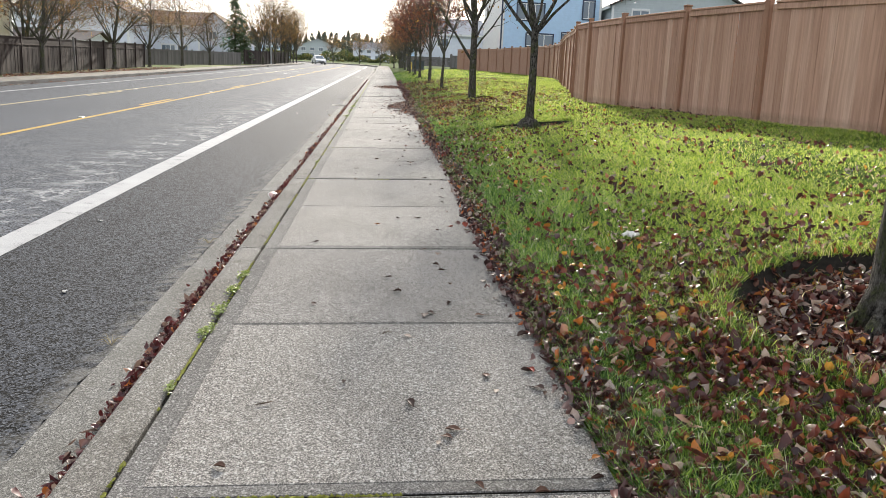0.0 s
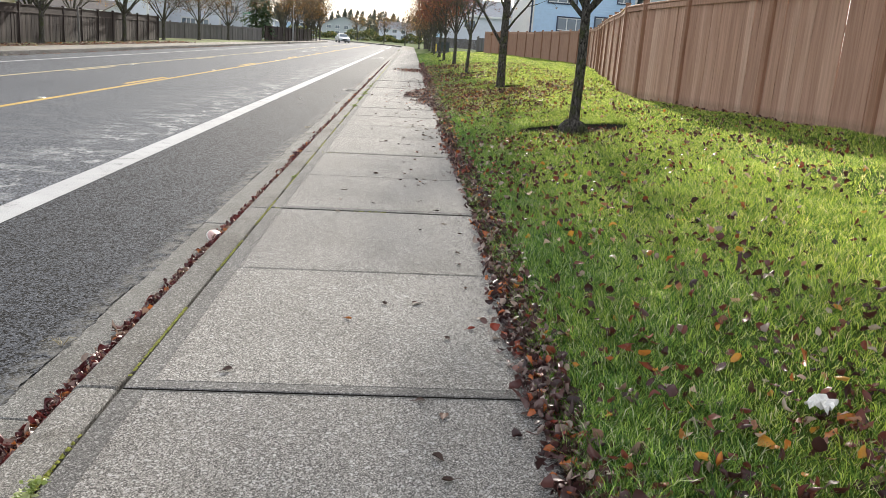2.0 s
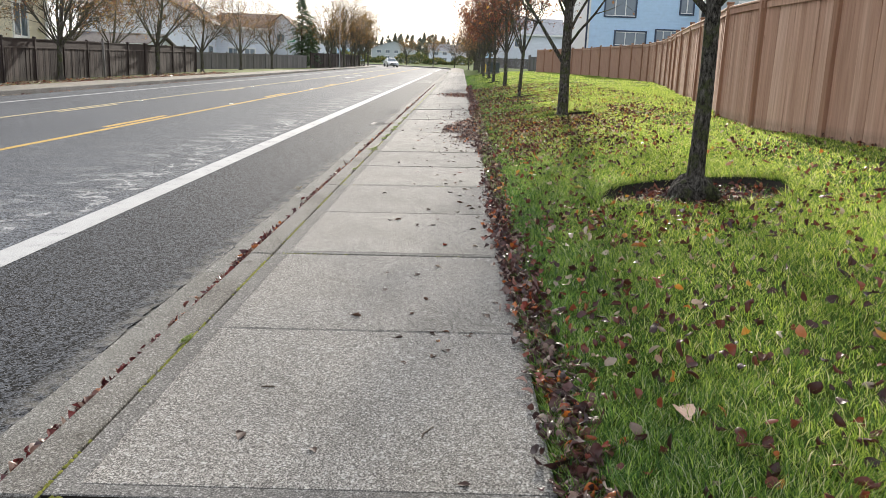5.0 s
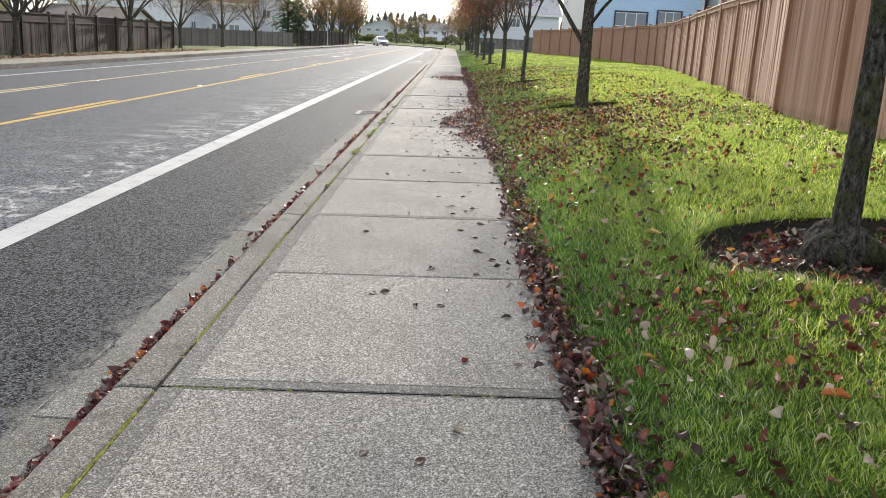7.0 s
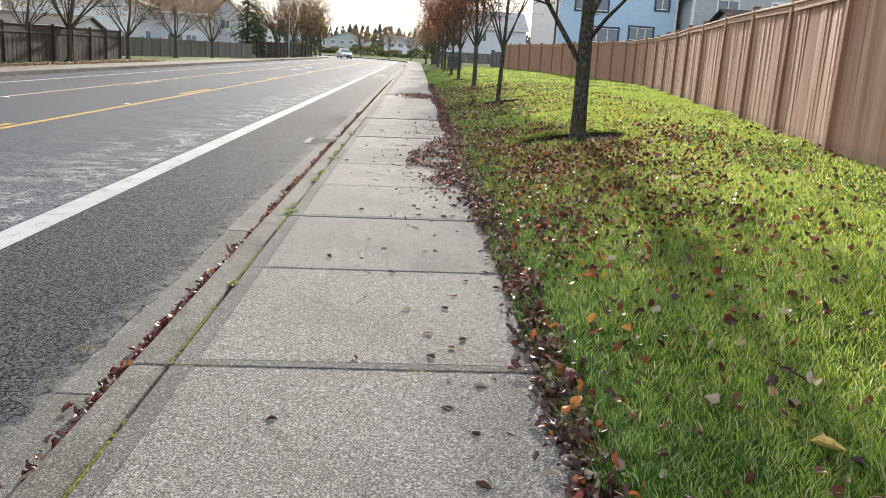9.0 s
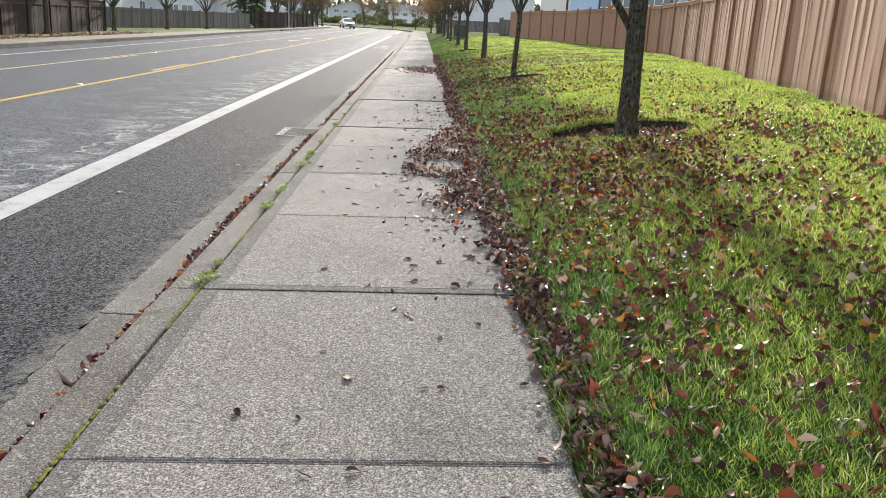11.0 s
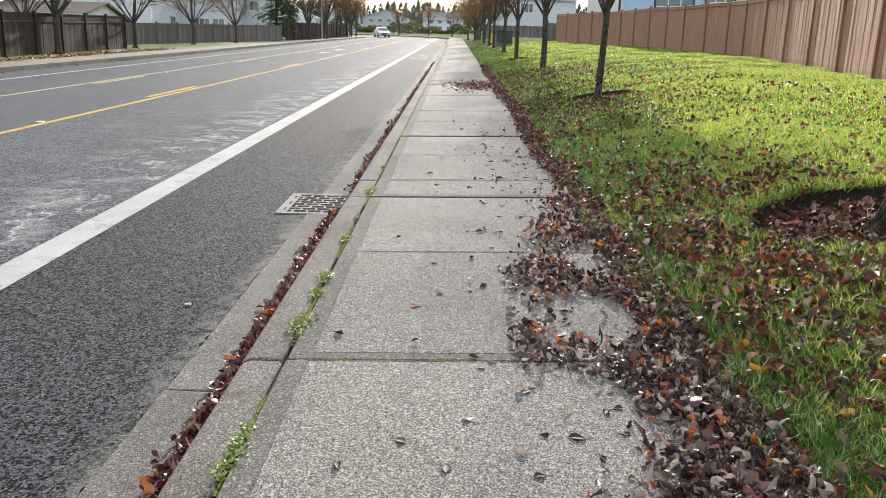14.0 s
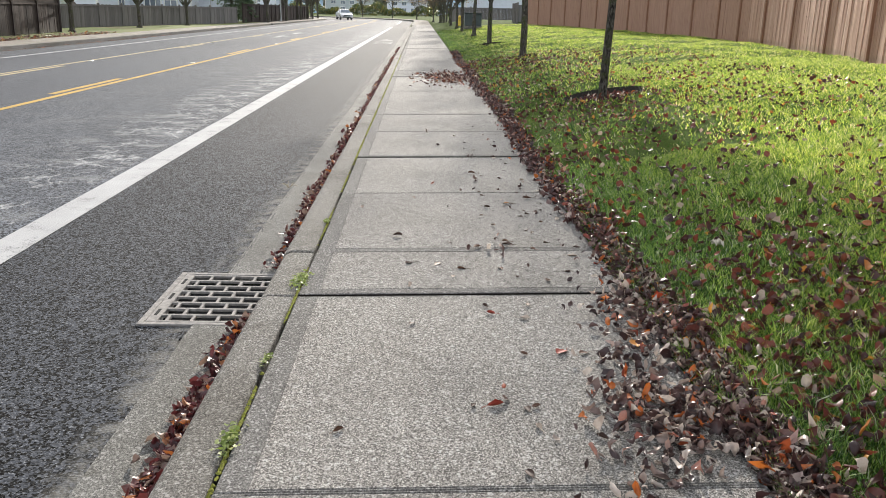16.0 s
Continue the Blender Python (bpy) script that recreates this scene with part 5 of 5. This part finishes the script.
# larger leaves that stand out on the lawn and its edge
for k, (x, y, size, c, word) in enumerate([(1.26, 8.74, 0.12, (0.62, 0.42, 0.32), "large pale pinkish leaf"), (1.62, 11.02, 0.1, (0.6, 0.2, 0.07), "large orange leaf"), (1.69, 9.15, 0.11, (0.16, 0.07, 0.045), "large dark brown leaf"),
                                           (1.13, 17.35, 0.1, (0.55, 0.4, 0.24), "tan leaf"), (1.26, 18.22, 0.08, (0.4, 0.06, 0.06), "crimson leaf"), (2.56, 20.19, 0.11, (0.75, 0.42, 0.05), "golden leaf"), (0.89, 23.1, 0.11, (0.62, 0.1, 0.04), "bright red leaf"),
                                           (0.66, 22.7, 0.08, (0.7, 0.3, 0.06), "orange leaf"), (1.25, 15.29, 0.09, (0.65, 0.12, 0.06), "bright red leaf"), (1.76, 13.7, 0.08, (0.6, 0.45, 0.3), "tan leaf"), (1.57, 13.26, 0.11, (0.68, 0.5, 0.16), "yellow leaf"),
                                           (1.42, 20.4, 0.09, (0.7, 0.34, 0.07), "orange leaf"), (0.95, 15.38, 0.09, (0.3, 0.16, 0.1), "brown leaf")]):
    on_walk = x < SLAB_R
    z = float(walk_z(x, y)) + 0.006 if on_walk else float(lawn_z(x, y)) + 0.03
    thing("fallen_leaf", word + (" lying on the pavement" if on_walk else " lying on the grass"), "leaf", pose(x, y, z, 0, 0, 77 * k), rolled_leaf(700 + k, size, one_leaf_mat("large_leaf_" + word.replace(" ", "_"), c), 0.4, 0.14), "large fallen leaves")


# ---- weeds and moss in the joints ----
def weed(x, y, size, n, seed):
    n = int(n * 1.8)
    r = np.random.default_rng(seed)
    b = np.stack([r.normal(0, size * 0.28, n), r.normal(0, size * 0.9, n), r.uniform(0.002, size * 0.16, n)], -1)
    v, t = leaf_cloud(r, b, 0.018, 0.6, 1.3)
    thing("weed", "small pale green weed growing in the kerb joint", "weed", pose(x, y, 0.157 + up(x, y)), mesh_from("weed", v, t, WEED), "weeds in the joint", "stuff")


for k, (y, s, n) in enumerate([(3.55, 0.06, 60), (3.85, 0.06, 60), (4.2, 0.06, 50), (4.5, 0.05, 40), (2.9, 0.03, 20), (9.6, 0.03, 30), (15.3, 0.04, 40), (17.35, 0.07, 90), (17.6, 0.04, 40), (18.95, 0.07, 80),
                               (19.45, 0.05, 60), (19.6, 0.05, 50), (20.6, 0.08, 100), (21.0, 0.05, 50), (21.25, 0.06, 80), (22.03, 0.05, 60), (22.6, 0.03, 30), (23.5, 0.07, 90), (24.6, 0.03, 40)]):
    weed(-0.815, y, s, n, 300 + k)


def moss_run(x0, y0, x1, y1, seed, fill=0.6, wd=0.008):
    """Low cushions of moss filling part of a joint."""
    r = random.Random(seed)
    sh = Shape()
    d = math.hypot(x1 - x0, y1 - y0)
    n = int(d / 0.014)
    for k in range(n):
        f = (k + r.random()) / n
        if math.sin(f * d * 5 + seed) + r.uniform(-0.8, 0.8) > fill * 2 - 1:
            continue
        cx, cy = x0 + (x1 - x0) * f, y0 + (y1 - y0) * f
        a, h = wd * r.uniform(0.5, 1.2), r.uniform(0.004, 0.012)
        al = r.uniform(0.006, 0.018)
        rx, ry = (al, a) if abs(x1 - x0) > abs(y1 - y0) else (a, al)
        z = float(walk_z(cx, cy)) - 0.003
        ring = [(cx + rx * math.cos(t * math.pi / 3), cy + ry * math.sin(t * math.pi / 3), z) for t in range(6)]
        sh.add(ring + [(cx, cy, z + h)], [(t, (t + 1) % 6, 6) for t in range(6)])
    thing("moss", "yellow-green moss cushions in the joint", "moss", data=sh.mesh("moss", MOSS, True), kind="stuff")


moss_run(-0.809, 1.2, -0.809, 26.5, 1, 0.5, 0.009)
moss_run(-0.6, 2.12, 0.1, 2.12, 2, 0.75)
moss_run(-0.75, 20.22, 0.2, 20.22, 3, 0.85)
moss_run(-0.78, 11.25, 0.5, 11.25, 4, 0.35)
moss_run(-0.78, 14.15, 0.3, 14.15, 5, 0.35)
moss_run(-0.78, 8.3, 0.1, 8.3, 6, 0.4)
moss_run(-0.809, 26.5, -0.809, 44, 7, 0.8, 0.014)

# ---- drain grate ----
grate = thing("drain_grate", "rusty iron drain grate set in the gutter", "drain grate", pose(-1.54, 23.31, 0.008 + up(-1.54, 23.31), math.degrees(math.atan(RISE))))
W, D = 0.53, 0.68
part("frame", Shape().box(-0.03, 0.0, -0.03, D + 0.03, -0.05, 0.004, bevel=0.003).box(W, W + 0.0, 0, 0.001, -0.05, 0.0).box(0, W - 0.01, -0.03, 0.0, -0.05, 0.004, bevel=0.003).box(0, W - 0.01, D, D + 0.03, -0.05, 0.004, bevel=0.003).mesh("frame", IRON), grate)
# shallow black sheet paints the shade of the deep drain
part("pit_shade", Shape().box(-0.01, W, -0.01, D + 0.01, -0.064, -0.058).mesh("pit_shade", DRAIN_SHADE), grate, "black sheet painting the deep shade under the bars")
part("rim", Shape().box(0.001, 0.055, 0.001, D - 0.001, -0.03, 0.003, bevel=0.003).mesh("rim", IRON), grate)
PITCH = (D - 0.03) / 8
for k in range(9):
    y = 0.004 + k * PITCH
    part("bar", Shape().box(0.055, W - 0.012, y, y + 0.017, -0.012, 0.003, bevel=0.002).mesh("bar", IRON), grate)
for k in range(8):
    y0 = 0.024 + k * PITCH
    for j in range(4):
        x = (0.15 if k % 2 else 0.09) + 0.12 * j
        if x < W - 0.04:
            part("web", Shape().box(x, x + 0.015, y0 - 0.003, y0 + PITCH - 0.017, -0.012, 0.002).mesh("web", IRON), grate)
# thin black strips laid on the rim paint the shade inside its slots
for y in (0.08, 0.3, 0.52):
    part("slot", Shape().box(0.018, 0.034, y, y + 0.08, 0.0032, 0.0042).mesh("slot", DRAIN_SHADE), grate, "black strip painting the shade of a slot in the rim")

# ---- litter ----
PAPER = simple("crumpled_paper", (0.72, 0.7, 0.66), 0.8, 0.12, 40, 0.4)
PINK = simple("faded_pink_plastic", (0.62, 0.42, 0.38), 0.5, 0.2, 20, 0.2)
STONE = simple("pale_stone", (0.5, 0.46, 0.38), 0.85, 0.25, 30, 0.5)


def crumple(name, label, cat, x, y, z, size, mat, seed):
    r = random.Random(seed)
    sh = Shape()
    n = 6
    vs = [((i / n - 0.5) * size * (1 + 0.2 * r.uniform(-1, 1)), (j / n - 0.5) * size * 0.7 * (1 + 0.2 * r.uniform(-1, 1)), 0.4 * size * abs(math.sin(i * 1.3 + j * 0.8)) * r.uniform(0.4, 1)) for j in range(n + 1) for i in range(n + 1)]
    lo = [(p[0], p[1], p[2] - 0.003) for p in vs]
    k = (n + 1) ** 2
    fs = [(j * (n + 1) + i, j * (n + 1) + i + 1, (j + 1) * (n + 1) + i + 1, (j + 1) * (n + 1) + i) for j in range(n) for i in range(n)]
    sh.add(vs + lo, fs + [tuple(q + k for q in f[::-1]) for f in fs])
    thing(name, label, cat, pose(x, y, z, 0, 0, r.uniform(0, 180)), sh.mesh(name, mat))


crumple("paper_scrap", "crumpled white paper scrap lying on grass", "litter", 1.68, 4.85, float(lawn_z(1.68, 4.85)) + 0.03, 0.11, PAPER, 1)
crumple("paper_scrap", "pale cardboard scrap lying on grass", "litter", 1.36, 23.7, float(lawn_z(1.36, 23.7)) + 0.03, 0.08, STONE, 2)
cup = thing("cup_lid", "faded pink plastic lid lying in the gutter", "litter", pose(-1.09, 7.75, 0.05 + up(-1.13, 7.75), 38, 12, 30))
sh = Shape().tube([(0, 0, 0), (0, 0, 0.012), (0, 0, 0.02)], [0.055, 0.055, 0.048], 18)
part("lid", sh.mesh("lid", PINK, True), cup)
part("rim", Shape().tube([(0, 0, 0.0), (0, 0, 0.006)], [0.06, 0.06], 18).mesh("rim", PAPER, True), cup)
for k, (x, y) in enumerate([(-1.9, 4.6), (-2.2, 19.8), (-1.55, 21.2), (-2.4, 6.6)]):
    crumple("litter_scrap", "tiny pale scrap lying on the asphalt", "litter", x, y, 0.004 + up(x, y), 0.035, PAPER, 20 + k)

TWIG = simple("dry_twig", (0.12, 0.09, 0.065), 0.9, 0.4, 60, 0.4)
for k, (x, y, a, ln) in enumerate([(0.36, 8.75, 60, 0.09), (0.42, 17.75, 80, 0.1), (-0.42, 2.75, 30, 0.07), (0.05, 3.5, 15, 0.05), (-0.05, 15.6, 120, 0.06), (0.5, 21.4, 40, 0.12), (0.62, 12.6, 75, 0.14), (-0.3, 9.1, 10, 0.06)]):
    rr2 = random.Random(400 + k)
    pts = [(ln * (f - 0.5), 0.012 * rr2.uniform(-1, 1), 0.004 + 0.006 * rr2.random()) for f in (0, 0.3, 0.6, 0.85, 1.0)]
    sh = Shape().tube(pts, [0.0022, 0.003, 0.0028, 0.002, 0.0012], 6)
    sh.tube([pts[2], (pts[2][0] + ln * 0.18, pts[2][1] + ln * 0.16, 0.012)], [0.0018, 0.0009], 5)
    thing("twig", "short dry twig lying on the pavement", "twig", pose(x, y, float(walk_z(x, y)), 0, 0, a), sh.mesh("twig", TWIG, True), "twigs on the pavement")
STRAW = simple("dry_grass", (0.36, 0.3, 0.18), 0.8, 0.25, 30, 0.1)
for k, (x, y) in enumerate([(-1.34, 3.75), (-1.33, 5.9), (-1.35, 14.6), (-1.34, 19.3), (-1.33, 26.2)]):
    rr2 = random.Random(500 + k)
    sh = Shape()
    for _ in range(14):
        a, ln = rr2.uniform(0, 6.28), rr2.uniform(0.03, 0.1)
        sh.tube([(0.01 * math.cos(a), 0.02 * math.sin(a), 0), (ln * 0.5 * math.cos(a), ln * 0.5 * math.sin(a), ln * 0.45), (ln * math.cos(a), ln * math.sin(a), ln * rr2.uniform(0.15, 0.5))], [0.0012, 0.001, 0.0004], 4)
    thing("dry_tuft", "tuft of dry pale grass at the gutter edge", "weed", pose(x, y, 0.008 + up(x, y)), sh.mesh("dry_tuft", STRAW))
REFLECT = simple("marker_plastic", (0.6, 0.58, 0.5), 0.4, 0.1, 10, 0)
for x in (-6.27, -8.94):
    for k in range(6):
        y = 16.4 + 12.1 * k
        thing("road_marker", "small pale raised marker on the road line", "road marker", pose(x, y, up(x, y), 3.3), Shape().box(-0.05, 0.05, -0.05, 0.05, 0.0, 0.018, bevel=0.006).mesh("road_marker", REFLECT), "raised road markers")

# ---- street furniture far off ----
METAL = simple("galvanised_steel", (0.42, 0.42, 0.42), 0.45, 0.15, 10, 0.1, 0.7)
GREEN_SIGN = simple("green_sign_face", (0.02, 0.22, 0.1), 0.4, 0.1, 4, 0)
sign = thing("street_sign", "green street name sign on a steel post", "street sign", pose(-17.2, 84.0, up(-17.2, 84.0)))
part("post", Shape().tube([(0, 0, 0), (0, 0, 2.9)], [0.03, 0.03], 8).mesh("post", METAL), sign)
face = part("name_plate", Shape().box(-0.05, 0.75, -0.012, 0.012, 2.72, 2.9, bevel=0.004).mesh("name_plate", GREEN_SIGN), sign, "green plate with white bars")
part("white_bar", Shape().box(0.08, 0.6, -0.017, -0.0125, 2.78, 2.85).mesh("white_bar", WHITE), face)
part("cross_plate", Shape().box(-0.012, 0.012, -0.05, 0.7, 2.52, 2.68, bevel=0.004).mesh("cross_plate", GREEN_SIGN), sign)
CAB = simple("dark_green_cabinet", (0.06, 0.075, 0.075), 0.5, 0.2, 5, 0.1)
cab = thing("utility_cabinet", "dark grey-green utility cabinet on the lawn", "utility cabinet", pose(2.9, 66.5, float(lawn_z(2.9, 66.5))))
part("body", Shape().box(-0.5, 0.5, -0.3, 0.3, 0.12, 0.8, bevel=0.03).mesh("body", CAB), cab)
part("lid", Shape().box(-0.53, 0.53, -0.33, 0.33, 0.8, 0.86, bevel=0.03).mesh("lid", CAB), cab)
part("plinth", Shape().box(-0.55, 0.55, -0.35, 0.35, -0.1, 0.12, bevel=0.01).mesh("plinth", KERB), cab)
for k, (x, y) in enumerate([(-14.6, 101)]):
    lamp = thing("street_pole", "slim grey steel pole by the bend", "pole", pose(*way(x, y), up(*way(x, y))))
    part("shaft", Shape().tube([(0, 0, 0), (0, 0, 7.5)], [0.08, 0.05], 8).mesh("shaft", METAL), lamp)
    part("base", Shape().tube([(0, 0, 0), (0, 0, 0.3)], [0.16, 0.12], 10).mesh("base", METAL), lamp)

YELLOW = simple("yellow_hydrant_paint", (0.62, 0.45, 0.06), 0.5, 0.15, 20, 0.1)
hyd = thing("fire_hydrant", "yellow fire hydrant standing on the lawn", "fire hydrant", pose(2.64, 77.2, float(lawn_z(2.64, 77.2))))
part("barrel", Shape().tube([(0, 0, -0.05), (0, 0, 0.06), (0, 0, 0.07), (0, 0, 0.55)], [0.17, 0.17, 0.12, 0.12], 14).mesh("barrel", YELLOW, True), hyd)
part("bonnet", Shape().tube([(0, 0, 0.55), (0, 0, 0.58), (0, 0, 0.68), (0, 0, 0.74)], [0.16, 0.16, 0.11, 0.03], 14).mesh("bonnet", YELLOW, True), hyd)
for dx, dy in ((1, 0), (-1, 0), (0, -1)):
    part("outlet", Shape().tube([(0.1 * dx, 0.1 * dy, 0.4), (0.2 * dx, 0.2 * dy, 0.4)], [0.07, 0.07], 10).mesh("outlet", YELLOW), hyd)
for k, (x, y) in enumerate([(-21.2, 68.3), (-22.4, 68.6)]):
    rs = np.random.default_rng(90 + k)
    d = rs.normal(0, 1, (900, 3))
    d = d / np.linalg.norm(d, axis=1)[:, None] * rs.uniform(0.55, 1.0, 900)[:, None] * np.array([0.6, 0.55, 0.5]) + np.array([0, 0, 0.45])
    v, t = crown_cloud(rs, d, 0.16)
    bush = thing("shrub", "round dark green shrub beside the low fence", "shrub", pose(x, y, 0.1 + up(x, y)), group="shrubs by the fence")
    part("stem", Shape().tube([(0, 0, -0.1), (0, 0, 0.5)], [0.05, 0.03], 6).mesh("stem", BARK), bush)
    part("foliage", mesh_from("foliage", v, t, HEDGE), bush, kind="stuff")
stake = thing("stake", "weathered grey wooden stake before the dark fence", "post", pose(-16.0, 41.4, 0.1 + up(-16.0, 41.4), 0, -1.5, 0))
part("shaft", Shape().box(-0.045, 0.045, -0.045, 0.045, -0.1, 1.72, bevel=0.008).mesh("shaft", GREY_WOOD), stake)
part("cap", Shape().box(-0.055, 0.055, -0.055, 0.055, 1.72, 1.75, bevel=0.006).mesh("cap", GREY_WOOD), stake)

# ---- car ----
CAR = Mat("white_car_paint")
CAR.color((0.78, 0.79, 0.8)).rough(0.25)
CAR.b.inputs["Coat Weight"].default_value = 0.6
RUBBER = simple("tyre_rubber", (0.02, 0.02, 0.02), 0.85, 0.2, 20, 0.2)
LAMP = Mat("headlight_glass")
LAMP.color((0.8, 0.82, 0.85)).rough(0.1)
PLASTIC = simple("black_plastic", (0.02, 0.02, 0.022), 0.5, 0.2, 10, 0)


def car(x, y, turn):
    c = thing("car", "white compact sedan driving on the road", "car", pose(x, y, up(x, y) + 0.005, math.degrees(math.atan(RISE)), 0, turn))
    # side outline, front towards -y, lofted over three half widths
    low = [(-2.2, 0.32), (-2.22, 0.55), (-2.05, 0.72), (-1.1, 0.92), (1.45, 0.98), (2.15, 0.95), (2.25, 0.6), (2.2, 0.32)]
    sh = Shape()
    hw = [0.82, 0.88, 0.88, 0.87, 0.87, 0.84, 0.86, 0.8]
    vs = [(-w, q[0], q[1]) for q, w in zip(low, hw)] + [(w, q[0], q[1]) for q, w in zip(low, hw)]
    n = len(low)
    fs = [tuple(range(n)), tuple(range(2 * n - 1, n - 1, -1))] + [(k, n + k, n + (k + 1) % n, (k + 1) % n) for k in range(n)]
    part("body", sh.add(vs, fs).mesh("body", CAR.m), c)
    cab = [(-1.05, 0.93), (-0.25, 1.42), (0.85, 1.46), (1.6, 0.99)]
    cw = [0.8, 0.6, 0.6, 0.76]
    vs = [(-w, q[0], q[1]) for q, w in zip(cab, cw)] + [(w, q[0], q[1]) for q, w in zip(cab, cw)]
    part("cabin", Shape().add(vs, [(0, 1, 2, 3), (7, 6, 5, 4), (0, 4, 5, 1), (1, 5, 6, 2), (2, 6, 7, 3)]).mesh("cabin", CAR.m), c)
    part("windscreen", Shape().add([(-0.72, -1.01, 0.975), (0.72, -1.01, 0.975), (0.55, -0.33, 1.39), (-0.55, -0.33, 1.39)], [(0, 1, 2, 3)]).mesh("windscreen", GLASS), c)
    for s in (-1, 1):
        part("side_window", Shape().add([(s * 0.79, -0.8, 1.0), (s * 0.79, 1.35, 1.03), (s * 0.635, 0.8, 1.4), (s * 0.635, -0.2, 1.38)], [(0, 1, 2, 3)]).mesh("side_window", GLASS), c)
        part("headlight", Shape().box(s * 0.62 - 0.18, s * 0.62 + 0.18, -2.24, -2.05, 0.62, 0.74, bevel=0.03).mesh("headlight", LAMP.m), c, "clear headlight")
        part("mirror", Shape().box(s * 0.95 - 0.1, s * 0.95 + 0.1, -0.75, -0.62, 0.95, 1.08, bevel=0.03).mesh("mirror", CAR.m), c)
        for wy in (-1.35, 1.35):
            wh = part("wheel", Shape().tube([(s * 0.7, wy, 0.31), (s * 0.89, wy, 0.31)], [0.31, 0.31], 20).mesh("tyre", RUBBER), c)
            part("rim", Shape().tube([(s * 0.88, wy, 0.31), (s * 0.9, wy, 0.31)], [0.2, 0.19], 16).mesh("rim", METAL), wh)
    part("grille", Shape().box(-0.42, 0.42, -2.235, -2.2, 0.5, 0.64, bevel=0.01).mesh("grille", PLASTIC), c)
    part("bumper_intake", Shape().box(-0.6, 0.6, -2.225, -2.15, 0.33, 0.45, bevel=0.01).mesh("bumper_intake", PLASTIC), c)
    return c


car(*way(-10.2, 136.0), 16)
